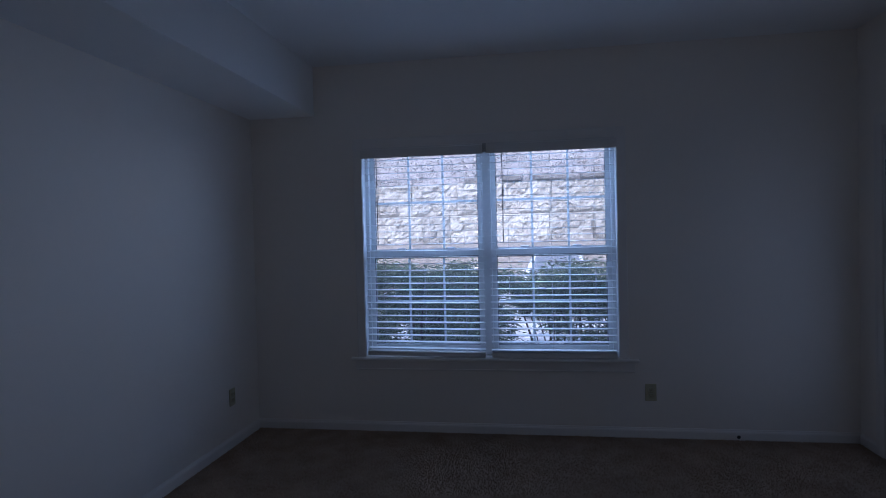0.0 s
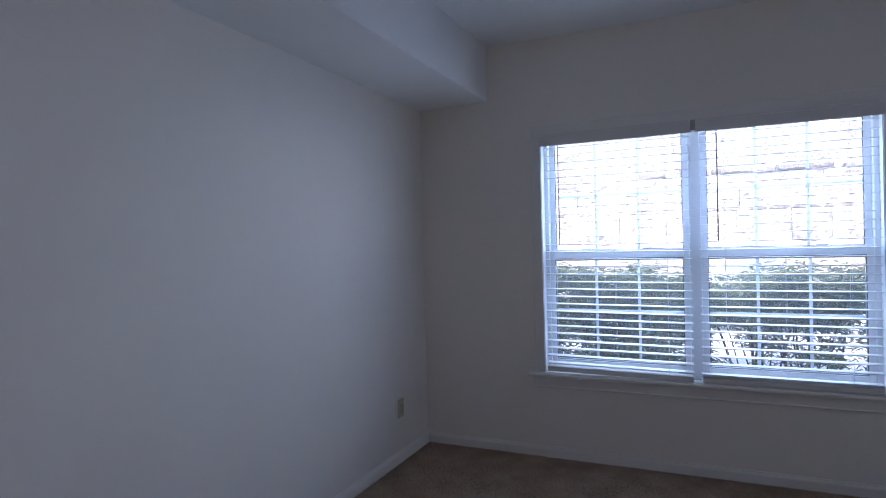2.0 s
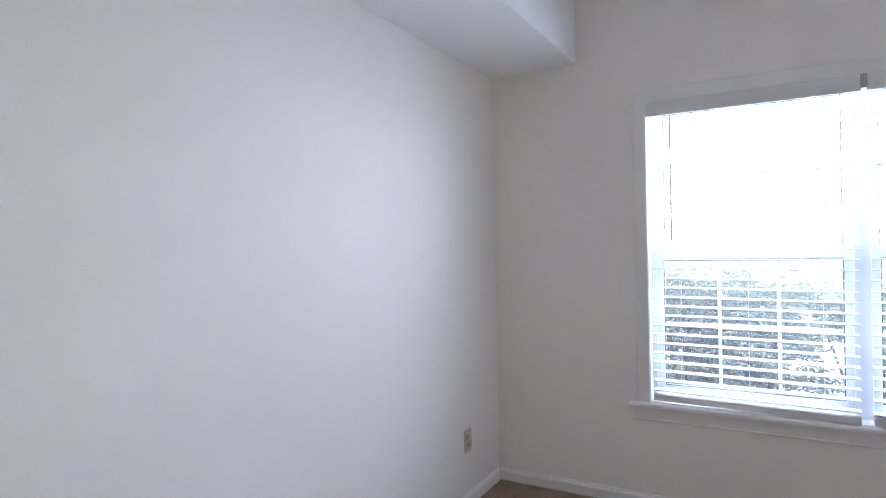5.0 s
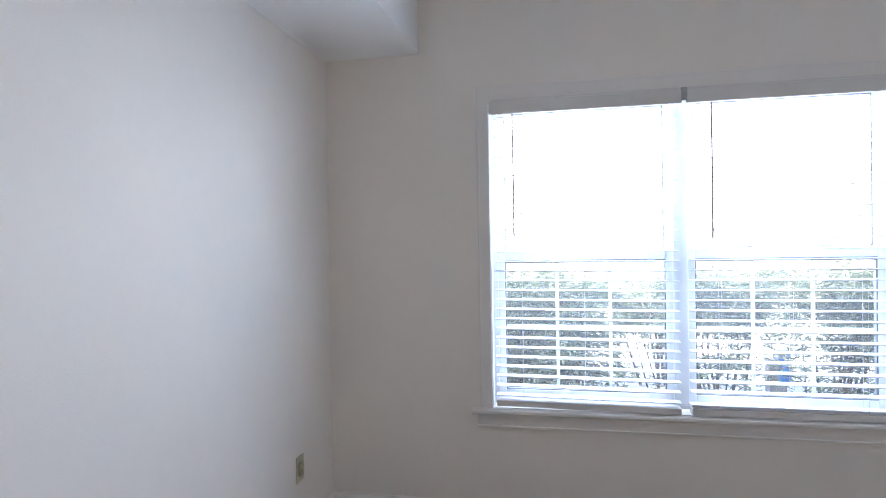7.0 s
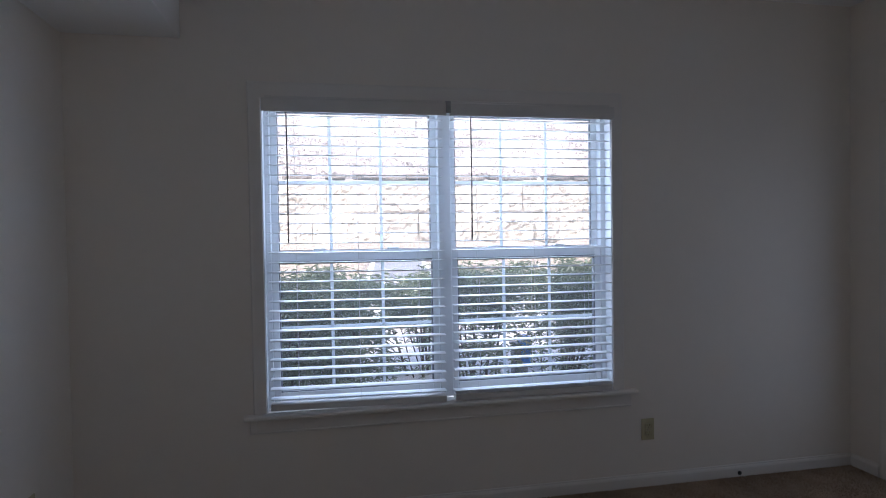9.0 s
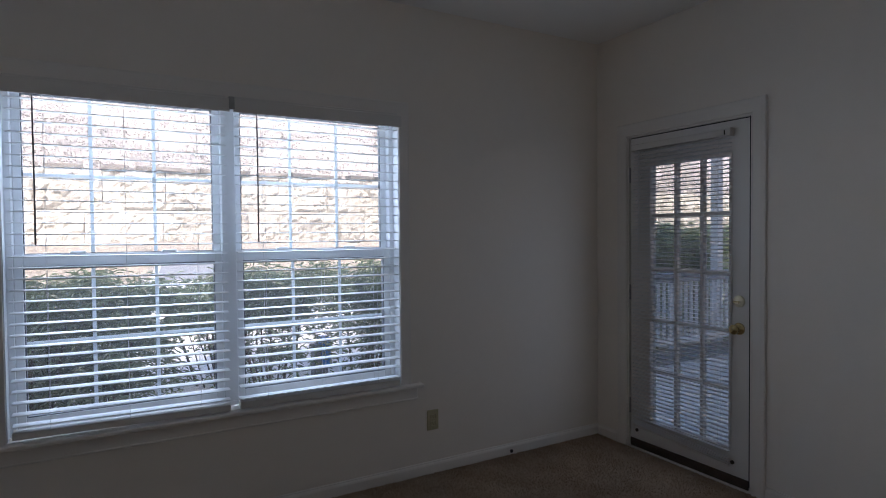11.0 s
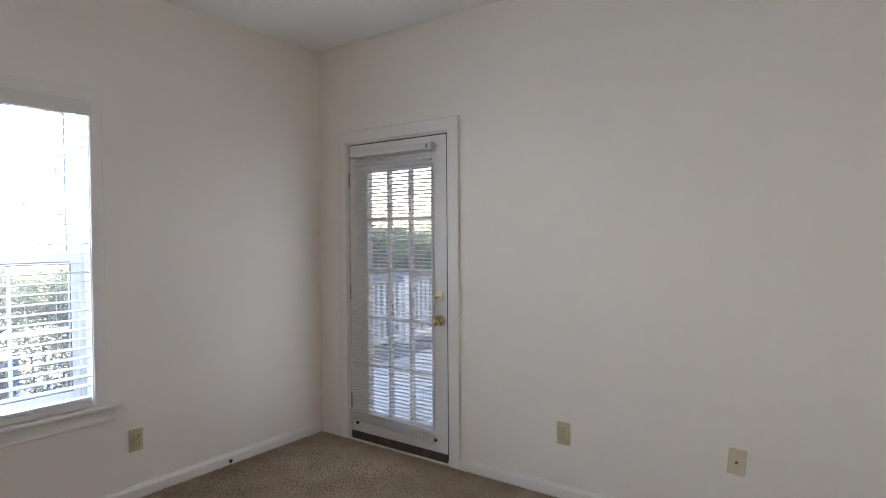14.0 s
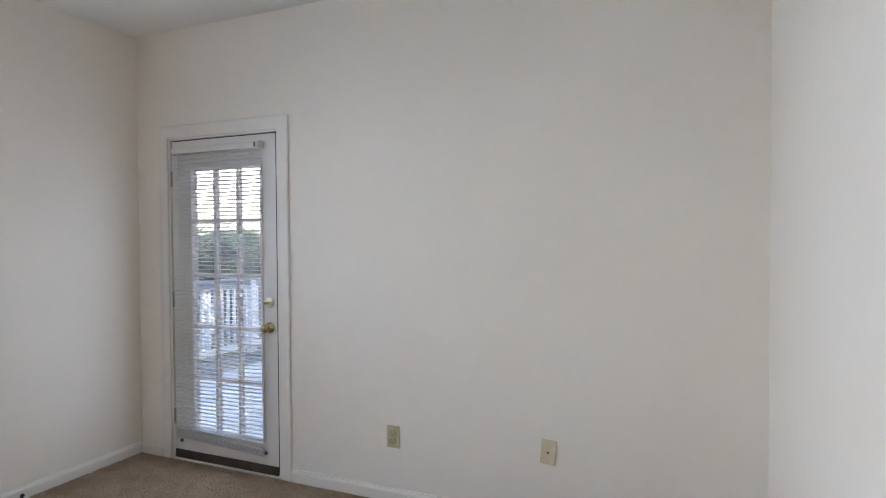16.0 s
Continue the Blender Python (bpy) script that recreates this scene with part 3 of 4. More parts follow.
def door_blind():
    y0, y1, x = -1.030, -0.334, W - 0.017
    b = tagged(empty("door_blind", (x, (y0 + y1) / 2, 1.95)), "white one-inch metal blind on the door, sagging bottom rail", "door blind")
    o = Matrix.Translation((-x, -(y0 + y1) / 2, -1.95))

    def put(name, bm, mat, parent=b, label=""):
        return part(name, moved(bm, o), mat, parent, label)
    head = box((x - 0.014, y0, 1.952), (x + 0.020, y1, 1.990), 0.002)
    put("headrail", head, RAIL)
    for y in (y0 - 0.003, y1 + 0.0005):
        put("end_bracket", box((x - 0.016, y, 1.948), (x + 0.020, y + 0.0025, 1.994)), RAIL)
    put("tilter", box((x - 0.018, y0 + 0.028, 1.958), (x - 0.0145, y0 + 0.034, 1.984)), SLOT, label="dark tilter slot")
    prof = [(-1 + k / 2) for k in range(5)]
    outline = [(0.0125 * u, 0.003 * (1 - u * u) + 0.0006) for u in prof] + [(0.0125 * u, 0.003 * (1 - u * u) - 0.0006) for u in prof[::-1]]
    L = y1 - y0 - 0.01
    me = mesh_of("slat", moved(prism(outline, L, "y"), Matrix.Translation((0, -L / 2, 0))), MINISLAT)
    rng = random.Random(9)
    zs = [1.936 - 0.0236 * i for i in range(74)]
    for i, z in enumerate(zs):
        f = max(0.0, (0.42 - z) / 0.3)
        s = new("slat", me)
        s.parent = b
        s.matrix_basis = o @ pose(x + 0.001, (y0 + y1) / 2 + rng.uniform(-0.001, 0.001), z - 0.004 * f, 1.9 * f + rng.uniform(-0.15, 0.15), 5 + rng.uniform(-2, 2), 0)
    for k in range(3):
        s = new("slat", me)
        s.parent = b
        s.matrix_basis = o @ pose(x, (y0 + y1) / 2, 0.155 + 0.013 * k, 3.2 - 0.3 * k, 5, 0)
    put("bottom_rail", moved(box((-0.010, -L / 2, -0.006), (0.010, L / 2, 0.006), 0.003, 2), pose(x, (y0 + y1) / 2, 0.139, 3.2, 0, 0)), RAIL)
    for f in (0.1, 0.5, 0.9):
        y = y0 + (y1 - y0) * f
        for dx in (-0.0125, 0.0125):
            put("ladder_cord", tube([(x + dx, y, 0.14), (x + dx, y, 1.955)], [0.0006, 0.0006], 4), CORD)
    put("wand", tube([(x - 0.022, y1 - 0.07, 1.955), (x - 0.022, y1 - 0.07, 1.30)], [0.003, 0.003], 6), CORD, label="pale tilt wand")
    return b


door_blind()


def hold_down(y, z):
    bm = turned([(0, 0.011), (-0.008, 0.011), (-0.012, 0.007), (-0.016, 0.002)], 12)
    ob = part("hold_down_bracket", moved(bm, Matrix.Translation((0, 0, 0))), SWEEP, None, smooth=True)
    ob.location = (W + 0.012, y, z)
    tagged(ob, "small dark blind hold-down bracket on the door", "bracket", group="blind hold-down brackets")


hold_down(-0.347, 0.122)
hold_down(-1.024, 0.135)


# ---- fixtures ----
def wall_plate(kind, at, turn, lean=0):
    """A face plate modelled facing -y, then turned to its wall."""
    name = "cable_outlet" if kind == "coax" else "power_outlet"
    ob = tagged(empty(name, at), "ivory plastic cable television wall plate" if kind == "coax" else "ivory plastic duplex power outlet on the wall",
                "wall outlet", group="" if kind == "coax" else "power outlets")
    ob.rotation_euler = (0, radians(lean), radians(turn))
    w, h = (0.037, 0.060) if kind == "coax" else (0.038, 0.060)
    part("face_plate", box((-w, -0.006, -h), (w, 0, h), 0.0025, 2), IVORY2 if kind == "coax" else IVORY, ob)
    if kind == "coax":
        part("connector", moved(turned([(0, 0.006), (-0.010, 0.006), (-0.010, 0.0035), (-0.013, 0.003)], 12), pose(0, -0.006, 0, 0, 0, 90)), BRASS, ob, "threaded brass connector")
        spots = ((0, 0.046), (0, -0.046))
    else:
        for z in (0.020, -0.020):
            r = part("receptacle", box((-0.017, -0.0085, z - 0.014), (0.017, -0.0062, z + 0.014), 0.006, 3), IVORY, ob)
            for a, b in (((-0.0075, z + 0.001), (-0.0058, z + 0.008)), ((0.0058, z + 0.001), (0.0075, z + 0.008)), ((-0.0024, z - 0.009), (0.0024, z - 0.005))):
                part("slot", box((a[0], -0.0092, a[1]), (b[0], -0.0084, b[1])), SLOT, r)
        spots = ((0, 0),)
    for x, z in spots:
        part("screw", moved(turned([(0, 0.0032), (-0.0012, 0.0028), (-0.0016, 0.001)], 10), pose(x, -0.006, z, 0, 0, 90)), SCREW, ob)
    return ob


wall_plate("power", (2.912, 0, 0.321), 0)
wall_plate("power", (0, -0.402, 0.349), 90)
wall_plate("power", (W, -1.890, 0.352), -90)
wall_plate("coax", (W, -2.732, 0.388), -90, 5)


# Small dark round dot on the baseboard, built as a short stub.
def cable_stub():
    ob = tagged(empty("cable_stub", (3.481, -0.014, 0.026)), "small dark round stub on the baseboard", "grommet")
    part("ring", moved(turned([(0, 0.012), (-0.004, 0.012), (-0.006, 0.009), (-0.006, 0.002)], 14), pose(0, 0, 0, 0, 0, 90)), RUBBER_SHADE, ob)
    part("core", moved(turned([(0, 0.005), (-0.012, 0.005), (-0.013, 0.002)], 10), pose(0, 0, 0, 0, 0, 90)), SLOT, ob)


cable_stub()

# ---- unseen masses above and beside the room, added to block sun ----
bm = bmesh.new()
add_box(bm, (-16, -11, H + 0.2), (W + 0.16, 0.16, 3.9))
add_box(bm, (W + 0.16, -11, -0.4), (16, -3.9, 3.9))
tagged(part("wall_upper_storey", bm, WALL), "plain unseen masses above and beside the room that block the sun", kind="structure")

# ---- outdoors: ground ----
G = -0.45


def ground_sheet():
    bm = bmesh.new()
    n = 24
    for i in range(n + 1):
        for j in range(n + 1):
            bm.verts.new(((i / n - 0.5) * 900, (j / n - 0.5) * 900, G))
    bm.verts.ensure_lookup_table()
    for i in range(n):
        for j in range(n):
            a = i * (n + 1) + j
            bm.faces.new((bm.verts[a], bm.verts[a + n + 1], bm.verts[a + n + 2], bm.verts[a + 1]))
    tagged(part("ground", bm, GROUND), "brown ground with leaf litter", kind="structure")


ground_sheet()
bm = bmesh.new()
for i in range(-5, 6):
    for j in range(4):
        add_box(bm, (1.5 + 3 * i, 3.3 + 3 * j, G - 0.05), (1.5 + 3 * i + 2.985, 3.3 + 3 * j + 2.985, G + 0.012), 0.006)
tagged(part("pavement", bm, CONCRETE), "pale concrete parking pavement with joints", "pavement", kind="structure")


def patio():
    P = -0.06
    tagged(part("patio_slab", box((W + 0.17, -3.5, G), (10.5, 1.36, P), 0.01, 2), CONCRETE), "pale concrete patio slab outside the door", "patio", kind="structure")
    # Dark band between slab and rail, laid out as boards.
    deck = tagged(empty("deck_border", (7.4, 1.64, P)), "dark grey band of boards along the patio rail", "decking", kind="structure")
    for k in range(4):
        y = 1.365 + 0.142 * k
        part("plank", moved(box((W + 0.17, y, P - 0.03), (10.5, y + 0.136, P + 0.002), 0.004), Matrix.Translation((-7.4, -1.64, -P))), PLANK, deck)
    for k in range(5):
        x = 4.5 + 1.47 * k
        part("joist", moved(box((x, 1.37, G), (x + 0.08, 1.93, P - 0.032)), Matrix.Translation((-7.4, -1.64, -P))), PLANK, deck)
    rail = tagged(empty("railing", (7.4, 1.88, P)), "white painted wooden patio railing with square balusters", "railing")
    o = Matrix.Translation((-7.4, -1.88, -P))
    part("top_rail", moved(box((4.46, 1.835, P + 0.93), (10.45, 1.925, P + 0.97), 0.008, 2), o), RAIL_SHADE, rail, "handrail cap, its inner shade painted grey")
    part("top_rail", moved(box((4.46, 1.862, P + 0.85), (10.45, 1.898, P + 0.93), 0.004), o), RAIL_SHADE, rail)
    part("bottom_rail", moved(box((4.46, 1.862, P + 0.07), (10.45, 1.898, P + 0.15), 0.004), o), WHITEPAINT, rail)
    for k in range(5):
        x = 4.5 + 1.47 * k
        part("post", moved(box((x - 0.045, 1.835, P + 0.002), (x + 0.045, 1.925, P + 0.93), 0.005), o), WHITEPAINT, rail)
    me = mesh_of("baluster", box((-0.016, -0.016, 0), (0.016, 0.016, 0.70), 0.002), WHITEPAINT)
    for k in range(58):
        x = 4.5 + 0.103 * k + 0.05
        s = new("baluster", me)
        s.parent = rail
        s.location = (x - 7.4, 0, 0.15)
    # Roof out of view above the post, added to darken the patio.
    bm = box((W + 0.17, -3.88, 2.78), (9.2, 2.35, 2.92))
    add_box(bm, (W + 0.17, 1.98, 2.56), (9.2, 2.12, 2.78), 0.01)
    tagged(part("porch_roof", bm, WHITEPAINT), "unseen white painted porch ceiling and beam, added to shade the patio", "porch roof", kind="structure")
    p = tagged(empty("porch_post", (8.50, 2.05, G)), "white square porch post beyond the railing", "post")
    part("shaft", box((-0.058, -0.058, 0.02), (0.058, 0.058, 3.01), 0.008, 2), WHITEPAINT, p)
    part("plinth", box((-0.09, -0.09, 0), (0.09, 0.09, 0.22), 0.01, 2), WHITEPAINT, p)


patio()


# ---- outdoors: hillside and stone wall ----
def hillside():
    bm = bmesh.new()
    nx, ny = 110, 60
    for j in range(ny + 1):
        for i in range(nx + 1):
            x = -45 + 100 * i / nx
            f = j / ny
            y = 18.3 + 15 * f
            z = 3.36 + 8.6 * f ** 0.95 + 0.9 * noise.fractal(Vector((x * 0.15, y * 0.15, 3)), 1, 2, 4) * min(1, f * 6) + 0.12 * noise.noise(Vector((x, y, 0)))
            bm.verts.new((x, y, z))
    bm.verts.ensure_lookup_table()
    for j in range(ny):
        for i in range(nx):
            a = j * (nx + 1) + i
            bm.faces.new((bm.verts[a], bm.verts[a + 1], bm.verts[a + nx + 2], bm.verts[a + nx + 1]))
    tagged(part("hillside", bm, HILL, smooth=True), "bare brown wooded hillside above the stone wall", kind="structure")
    rng = random.Random(21)
    vs, fs = [], []
    for i in range(12000):
        f = rng.random() ** 1.5
        x, y = rng.uniform(-20, 38), 18.5 + 14 * f
        z = 3.36 + 8.6 * ((y - 18.3) / 15) ** 0.95 - 0.1
        h, w = rng.uniform(0.10, 0.55), rng.uniform(0.005, 0.015)
        lean, a = rng.uniform(-0.5, 0.5), rng.uniform(0, 3.14)
        k = len(vs)
        dx, dy = w * math.cos(a), w * math.sin(a)
        vs += [(x - dx, y - dy, z), (x + dx, y + dy, z), (x + lean * h * 0.5 + dx, y - 0.1 * h, z + h * 0.6), (x + lean * h, y - 0.25 * h, z + h)]
        fs += [(k, k + 1, k + 2), (k, k + 2, k + 3)]
    for i in range(60000):
        f = rng.random() ** 1.3
        x, y = rng.uniform(-16, 34), 18.5 + 13 * f
        z = 3.36 + 8.6 * ((y - 18.3) / 15) ** 0.95 + 0.9 * noise.fractal(Vector((x * 0.15, y * 0.15, 3)), 1, 2, 4) * min(1, (y - 18.3) / 2.5) + rng.uniform(0.01, 0.05)
        a, w, t = rng.uniform(0, 6.28), rng.uniform(0.02, 0.065), rng.uniform(-0.03, 0.04)
        dx, dy, k = w * math.cos(a), w * math.sin(a), len(vs)
        vs += [(x - dx, y - dy, z - t), (x + dy * 0.6, y - dx * 0.6, z), (x + dx, y + dy, z + t), (x - dy * 0.6, y + dx * 0.6, z + 0.03)]
        fs += [(k, k + 1, k + 2), (k, k + 2, k + 3)]
    me = bpy.data.meshes.new("dry_brush")
    me.from_pydata(vs, [], fs)
    me.materials.append(BRUSH)
    tagged(new("dry_brush", me), "fallen leaves, dry brush and grass on the hillside", "brush", kind="stuff")
    bm = bmesh.new()
    for j in range(13):
        for i in range(121):
            x, f = -40 + 90 * i / 120, j / 12
            z = G - 0.03 + 1.75 * f ** 1.4 + 0.30 * noise.fractal(Vector((x * 0.6, f * 2, 1)), 1, 2, 3) * f
            bm.verts.new((x, 15.4 + 2.7 * f, z))
    bm.verts.ensure_lookup_table()
    for j in range(12):
        for i in range(120):
            a = j * 121 + i
            bm.faces.new((bm.verts[a], bm.verts[a + 1], bm.verts[a + 122], bm.verts[a + 121]))
    tagged(part("leaf_bank", bm, GROUND, smooth=True), "bank of fallen brown leaves at the foot of the stone wall", kind="structure")


hillside()


def rough_block(w, h, d, seed, rough=1.0):
    """A quarried block: a broken face of ledges and hollows between straight joints."""
    bm = bmesh.new()
    nx, nz = max(6, int(w * 11)), max(3, int(h * 11))
    rng = random.Random(seed)
    grid = []
    for k in range(nz + 1):
        row = []
        for i in range(nx + 1):
            u, v = i / nx, k / nz
            x, z = u * w, v * h
            edge = min(x, w - x, z, h - z)
            p = Vector((x * 1.5 + seed * 7.1, z * 1.9, seed))
            crack = abs(noise.noise(Vector((x * 1.1 + z * 0.9, z * 2.3 - x * 0.4, seed + 40))))
            out = 0.10 + 0.16 * noise.fractal(p, 0.9, 2.1, 4) - 0.16 * max(0, 0.12 - crack) / 0.12 + rng.uniform(-0.03, 0.03)
            out = max(0.0, rough * out) * min(1.0, edge / 0.07)
            jx, jz = (rng.uniform(-0.03, 0.03), rng.uniform(-0.03, 0.03)) if edge > 1e-6 else (0, 0)
            row.append(bm.verts.new((x - w / 2 + jx, -out, z + jz)))
        grid.append(row)
    for k in range(nz):
        for i in range(nx):
            bm.faces.new((grid[k][i], grid[k][i + 1], grid[k + 1][i + 1], grid[k + 1][i]))
    rim = grid[0] + [r[-1] for r in grid[1:]] + grid[-1][-2::-1] + [r[0] for r in grid[-2:0:-1]]
    back = [bm.verts.new((v.co.x, d, v.co.z)) for v in rim]
    for i in range(len(rim)):
        j = (i + 1) % len(rim)
        bm.faces.new((rim[j], rim[i], back[i], back[j]))
    bm.faces.new(back)
    bmesh.ops.recalc_face_normals(bm, faces=bm.faces)
    return bm


def stone_wall():
    wall = tagged(empty("stone_wall", (5, 18, G)), "pale quarried stone block retaining wall below the hill", "retaining wall", kind="structure")
    rng = random.Random(3)
    z = 0.0
    for r, (hgt, widths) in enumerate(((0.62, (0.9, 1.3, 1.7)), (0.66, (0.8, 1.1, 1.5)), (0.30, (0.4, 0.6, 0.9)), (1.16, (1.1, 1.6, 2.2)), (1.24, (1.3, 1.8, 2.4)))):
        kinds = [(w, mesh_of("block", rough_block(w - 0.02, hgt - 0.02, 0.5, 10 * r + 3 * n + m), STONE)) for n, w in enumerate(widths) for m in range(2)]
        x = -20.0 - 0.4 * r
        while x < 42:
            w, me = kinds[rng.randrange(len(kinds))]
            b = new("block", me)
            b.parent = wall
            b.location = (x + w / 2 - 5, 0.05 * r + rng.uniform(-0.06, 0.06), z)
            x += w
        z += hgt
    # Backing added so that no light shows through the joints.
    part("core", box((-27, 0.50, 0.0), (37, 0.9, 3.9)), CAPSTONE, wall, "added dark backing that closes bright gaps between the blocks")
    caps = [mesh_of("capstone", rough_block(w, 0.17, 0.7, 60 + w, 0.4), CAPSTONE) for w in (0.7, 1.0, 1.6)]
    x = 0.1
    while x < 18:
        k = rng.randrange(3)
        c = new("capstone", caps[k])
        c.parent = wall
        c.location = (x - 5, 0.10 + rng.uniform(-0.08, 0.08), z + rng.uniform(-0.05, 0.02))
        c.rotation_euler = (0, radians(rng.uniform(-4, 4)), radians(rng.uniform(-4, 4)))
        x += (0.7, 1.0, 1.6)[k] + rng.choice((0.02, 0.05, 0.3))


stone_wall()


# ---- outdoors: shrubs ----
def leaf_faces(vs, fs, p, d, up, length, width):
    d = d.normalized()
    side = d.cross(up)
    if side.length < 1e-3:
        side = d.orthogonal()
    side.normalize()
    n = side.cross(d)
    k = len(vs)
    vs += [tuple(p), tuple(p + d * length * 0.45 + side * width * 0.5 + n * 0.004), tuple(p + d * length - n * length * 0.18), tuple(p + d * length * 0.45 - side * width * 0.5 + n * 0.004)]
    fs += [(k, k + 1, k + 2), (k, k + 2, k + 3)]


def shrub(seed, height, radius, leaves, clear=0.35, low=0.5, skirt=0):
    """An upright leafy shrub: bare stems below, forked twigs with lance leaves above."""
    rng = random.Random(seed)
    top = tagged(empty("shrub", (0, 0, 0)), "evergreen shrub with narrow green leaves and bare stems", "shrub", group="shrubs outside")
    bm = bmesh.new()
    tips = []
    for k in range(11):
        a, r = rng.uniform(0, 6.28), radius * rng.uniform(0.05, 0.35)
        base = Vector((r * math.cos(a), r * math.sin(a), 0))
        lean = Vector((math.cos(a), math.sin(a), 0)) * radius * rng.uniform(0.15, 0.6)
        mid = base + lean * 0.4 + Vector((rng.uniform(-.06, .06), rng.uniform(-.06, .06), height * 0.4))
        end = base + lean + Vector((rng.uniform(-.08, .08), rng.uniform(-.08, .08), height * rng.uniform(0.72, 0.92)))
        w = rng.uniform(0.010, 0.022)
        add_tube(bm, [base, mid, end], [w, w * 0.8, w * 0.35], 6)
        for j in range(7):
            f = rng.uniform(0.25, 1.0)
            s = mid.lerp(end, f) if f > 0.3 else base.lerp(mid, 0.75)
            b = rng.uniform(0, 6.28)
            e = s + Vector((math.cos(b) * rng.uniform(.1, .38), math.sin(b) * rng.uniform(.1, .38), rng.uniform(0.02, 0.26)))
            add_tube(bm, [s, e], [w * 0.35, w * 0.12], 4)
            tips.append((s, e))
    part("stems", bm, STEM, top)
    vs, fs = [], []
    for i in range(leaves):
        if rng.random() < 0.8:
            s, e = tips[rng.randrange(len(tips))]
            p = s.lerp(e, rng.uniform(0.2, 1.1)) + Vector((rng.gauss(0, .05), rng.gauss(0, .05), rng.gauss(0, .05)))
        else:
            a, r = rng.uniform(0, 6.28), radius * math.sqrt(rng.random())
            p = Vector((r * math.cos(a), r * math.sin(a), height * (clear + (1 - clear) * rng.random() ** 0.6)))
        p.z = min(p.z, height * (0.93 + 0.16 * noise.noise(Vector((p.x * 3 + seed, p.y * 3, 0)))) + rng.uniform(-0.05, 0.07))
        if p.z < height * clear and rng.random() > low:
            continue
        a = rng.uniform(0, 6.28)
        d = Vector((math.cos(a), math.sin(a), rng.uniform(-0.7, 0.5)))
        leaf_faces(vs, fs, p, d, Vector((rng.uniform(-.5, .5), rng.uniform(-.5, .5), 1)), rng.uniform(0.08, 0.16), rng.uniform(0.018, 0.034))
    sprays = [Vector((radius * rng.uniform(-0.95, 0.95), radius * rng.uniform(-0.7, 0.7), height * rng.uniform(0.05, 0.62))) for k in range(46)]
    for i in range(skirt):
        p = sprays[rng.randrange(46)] + Vector((rng.gauss(0, .09), rng.gauss(0, .09), rng.gauss(0, .07)))
        p.z = max(p.z, 0.02)
        a = rng.uniform(0, 6.28)
        leaf_faces(vs, fs, p, Vector((math.cos(a), math.sin(a), rng.uniform(-0.6, 0.5))), Vector((rng.uniform(-.5, .5), rng.uniform(-.5, .5), 1)), rng.uniform(0.08, 0.16), rng.uniform(0.018, 0.036))
    me = bpy.data.meshes.new("foliage")
    me.from_pydata(vs, [], fs)
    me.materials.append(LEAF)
    f = new("foliage", me)
    f.parent = top
    tagged(f, "many narrow glossy green leaves", kind="stuff")
    return top


shrub_a = shrub(1, 1.56, 0.74, 6400, 0.14, skirt=4200)
shrub_f = shrub(7, 1.56, 0.74, 6000, 0.16, skirt=700)
shrub_b = shrub(2, 1.52, 0.68, 5600, 0.18, skirt=2600)
shrub_c = shrub(3, 1.62, 0.82, 6800, 0.12, skirt=4200)
shrub_e = shrub(6, 1.36, 0.74, 5600, 0.55)
shrub_e.matrix_basis = pose(2.42, 4.75, G + 0.012, 0, 0, 50)
shrub_f.matrix_basis = pose(2.95, 4.0, G + 0.012, 0, 0, 150)
shrub_a.matrix_basis = pose(0.55, 4.0, G, 0, 0, 20)
shrub_b.matrix_basis = pose(1.28, 3.9, G, 0, 0, 130)
shrub_c.matrix_basis = pose(-0.55, 4.1, G, 0, 0, 80)
for src, x, y, turn in ((shrub_b, -1.75, 4.0, 200), (shrub_a, -2.9, 4.1, 310), (shrub_c, -4.0, 4.0, 40), (shrub_f, 4.12, 4.2, 260),
                        (shrub_c, 5.0, 4.0, 15), (shrub_a, 5.9, 4.1, 75)):
    copy_thing(src, pose(x, y, G + (0.012 if y > 3.3 else 0), 0, 0, turn))
shrub_d = shrub(4, 2.04, 0.95, 8500, 0.55, 0.12, skirt=6000)
shrub_d.matrix_basis = pose(6.9, 3.6, G, 0, 0, 10)
for x, y, turn in ((8.2, 3.7, 120), (9.5, 3.6, 240), (10.8, 3.8, 60)):
    copy_thing(shrub_d, pose(x, y, G, 0, 0, turn))


# ---- outdoors: utility pedestal and car ----
def pedestal():
    p = tagged(empty("utility_pedestal", (3.66, 4.45, G + 0.012)), "grey utility pedestal with a bright blue cover", "utility box")
    part("body", box((-0.11, -0.09, 0), (0.07, 0.09, 0.40), 0.012, 2), GREYBOX, p)
    part("cover", box((-0.02, -0.105, 0.14), (0.115, 0.10, 0.52), 0.02, 3), BLUE, p, "bright blue plastic cover")
    part("lid", box((-0.125, -0.105, 0.40), (-0.022, 0.105, 0.43), 0.01, 2), GREYBOX, p)


pedestal()


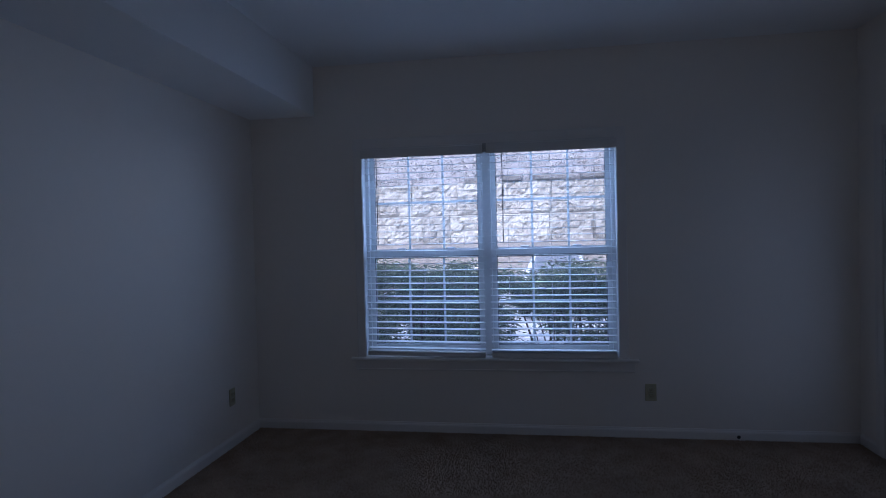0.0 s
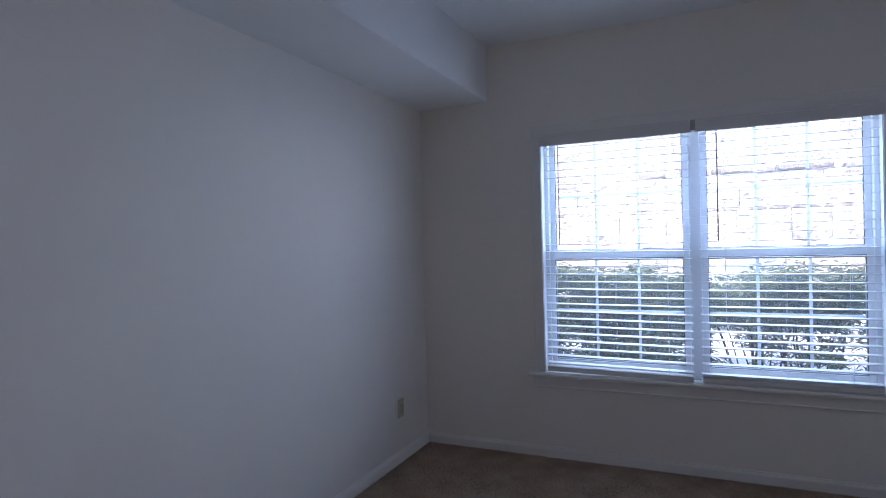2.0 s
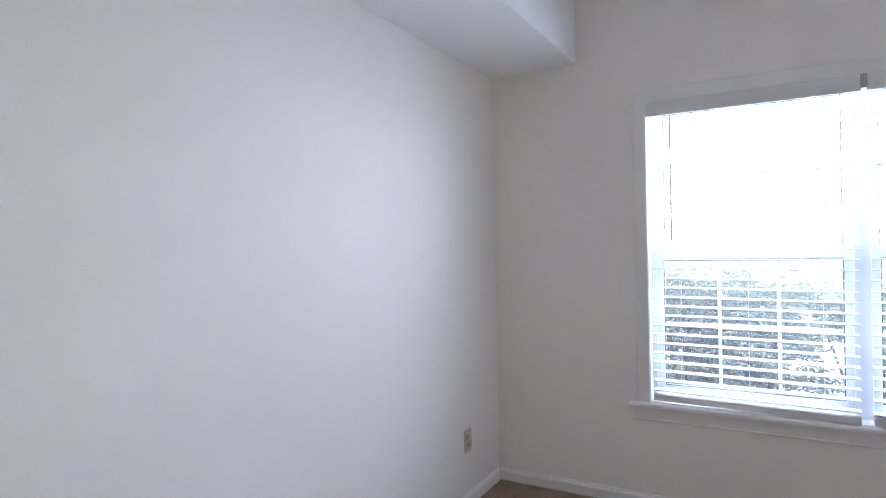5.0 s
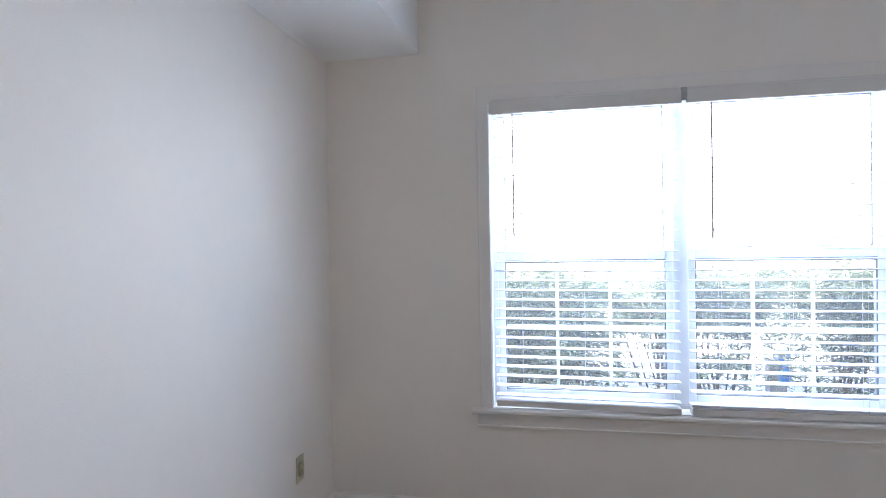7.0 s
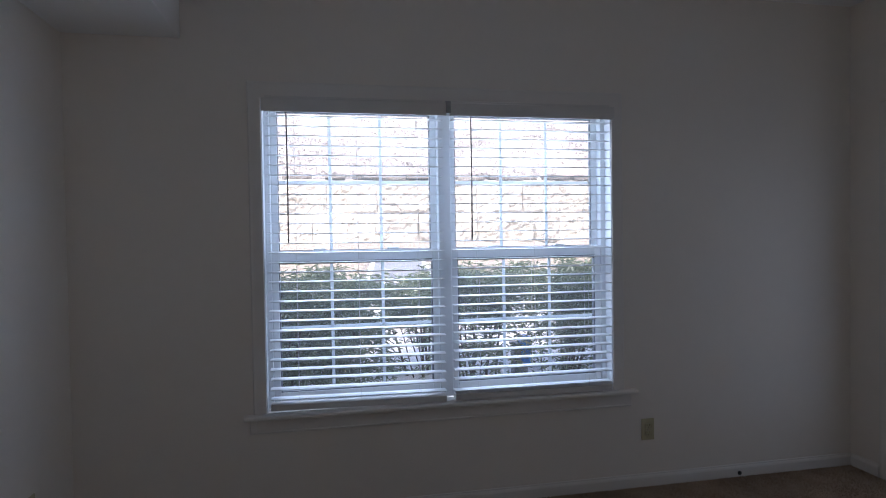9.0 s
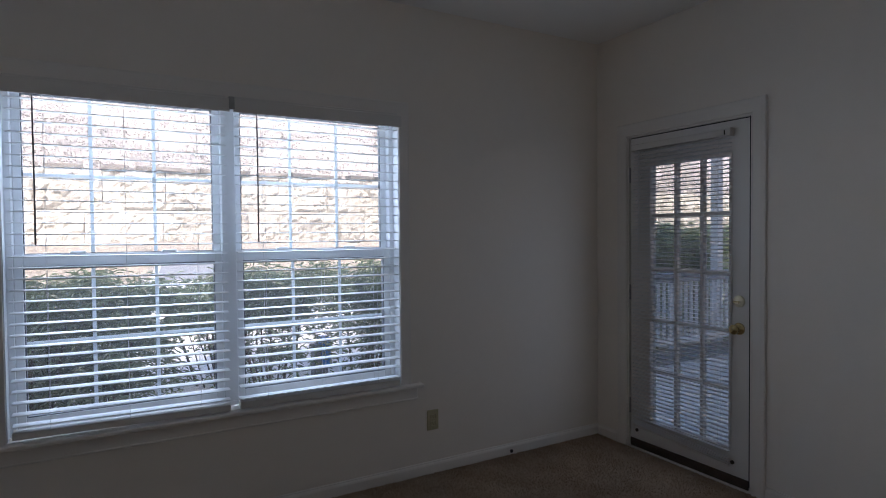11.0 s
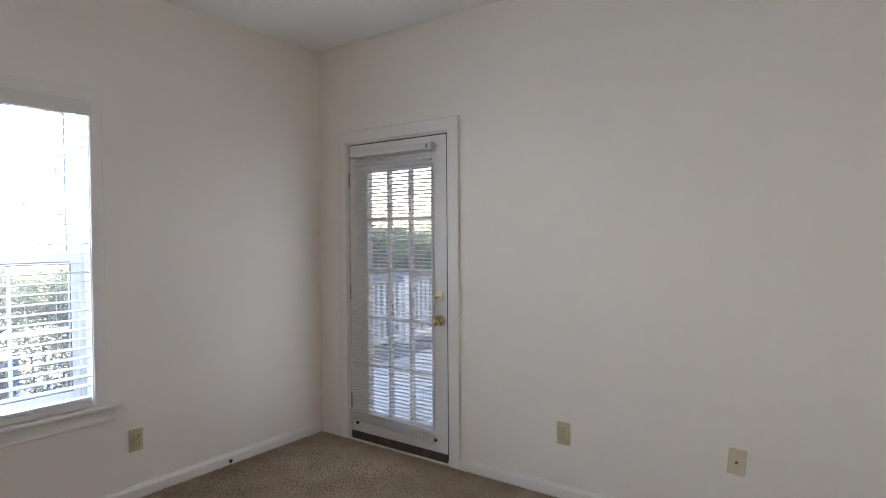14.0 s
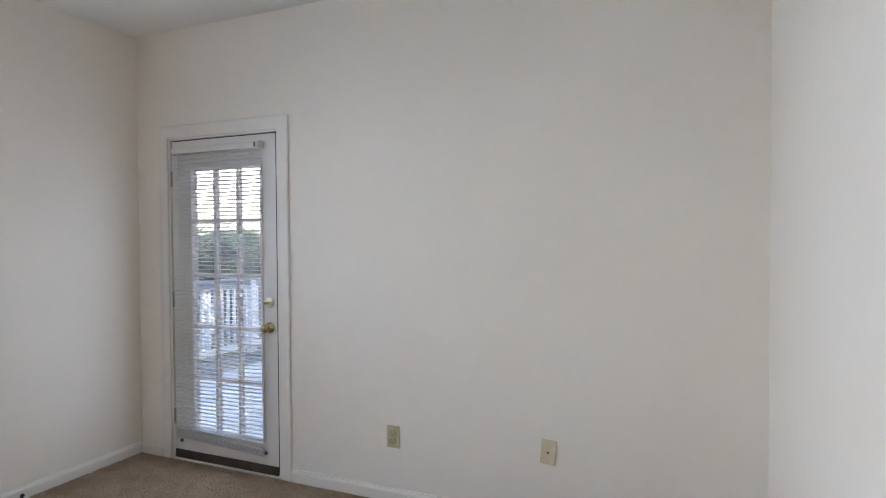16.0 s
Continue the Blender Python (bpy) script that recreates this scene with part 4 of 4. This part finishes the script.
def car():
    c = tagged(empty("parked_car", (2.72, 10.7, G + 0.012)), "white parked saloon car facing the building", "car")
    # the side outline runs from the nose (-y) to the tail
    side = [(-2.15, 0.30), (-2.22, 0.48), (-2.18, 0.66), (-2.02, 0.76), (-1.05, 0.92), (-0.95, 0.93), (1.35, 0.95), (2.05, 0.92), (2.18, 0.80), (2.22, 0.45), (2.12, 0.28)]
    bm = moved(prism(side, 1.74, "x"), Matrix.Translation((-0.87, 0, 0)))
    bmesh.ops.bevel(bm, geom=[e for e in bm.edges], offset=0.05, segments=2, affect="EDGES")
    body = part("body", bm, CARPAINT, c, smooth=False)
    cab = bmesh.new()
    lower = [(-0.80, -1.00, 0.93), (0.80, -1.00, 0.93), (0.80, 1.45, 0.94), (-0.80, 1.45, 0.94)]
    upper = [(-0.56, -0.18, 1.42), (0.56, -0.18, 1.42), (0.56, 0.85, 1.42), (-0.56, 0.85, 1.42)]
    lo, up = [cab.verts.new(v) for v in lower], [cab.verts.new(v) for v in upper]
    cab.faces.new(up)
    cab.faces.new(lo[::-1])
    for i in range(4):
        j = (i + 1) % 4
        cab.faces.new((lo[i], lo[j], up[j], up[i]))
    bmesh.ops.bevel(cab, geom=[e for e in cab.edges], offset=0.05, segments=2, affect="EDGES")
    part("cabin", cab, CARPAINT, c)

    def glass(name, quad, out):
        g = bmesh.new()
        cen = sum((Vector(q) for q in quad), Vector()) / 4
        p = [g.verts.new(cen + (Vector(q) - cen) * 0.86 + Vector(out) * 0.012) for q in quad]
        q2 = [g.verts.new(v.co - Vector(out) * 0.03) for v in p]
        g.faces.new(p)
        g.faces.new(q2[::-1])
        for i in range(4):
            j = (i + 1) % 4
            g.faces.new((p[j], p[i], q2[i], q2[j]))
        bmesh.ops.recalc_face_normals(g, faces=g.faces)
        part(name, g, CARGLASS, c, "car glass with the reflected sky in its grey")
    glass("windscreen", (lower[0], lower[1], upper[1], upper[0]), (0, -0.51, 0.86))
    glass("rear_window", (lower[2], lower[3], upper[3], upper[2]), (0, 0.62, 0.78))
    glass("side_window", (lower[1], lower[2], upper[2], upper[1]), (0.9, 0, 0.43))
    glass("side_window", (lower[3], lower[0], upper[0], upper[3]), (-0.9, 0, 0.43))
    for x in (-0.62, 0.62):
        part("headlight", box((x - 0.17, -2.235, 0.58), (x + 0.17, -2.10, 0.70), 0.04, 2), LAMP, c, "clear headlight lens")
    part("grille", box((-0.38, -2.245, 0.46), (0.38, -2.15, 0.62), 0.015, 2), CARGLASS, c, "black grille")
    part("bumper", box((-0.82, -2.27, 0.26), (0.82, -2.12, 0.44), 0.04, 2), CARPAINT, c)
    for x in (-0.80, 0.80):
        for y in (-1.38, 1.38):
            s = 1 if x > 0 else -1
            wheel = part("wheel", moved(turned([(-0.10, 0.20), (-0.10, 0.29), (-0.07, 0.315), (0.07, 0.315), (0.10, 0.29), (0.10, 0.20)], 24), Matrix.Translation((x, y, 0.315))), TYRE, c, "black tyre")
            part("rim", moved(turned([(-0.02, 0.19), (0.085, 0.20), (0.095, 0.18), (0.075, 0.06), (0.09, 0.04)], 20), pose(x, y, 0.315, 0, 0, 0 if s > 0 else 180)), STEEL, wheel)


car()
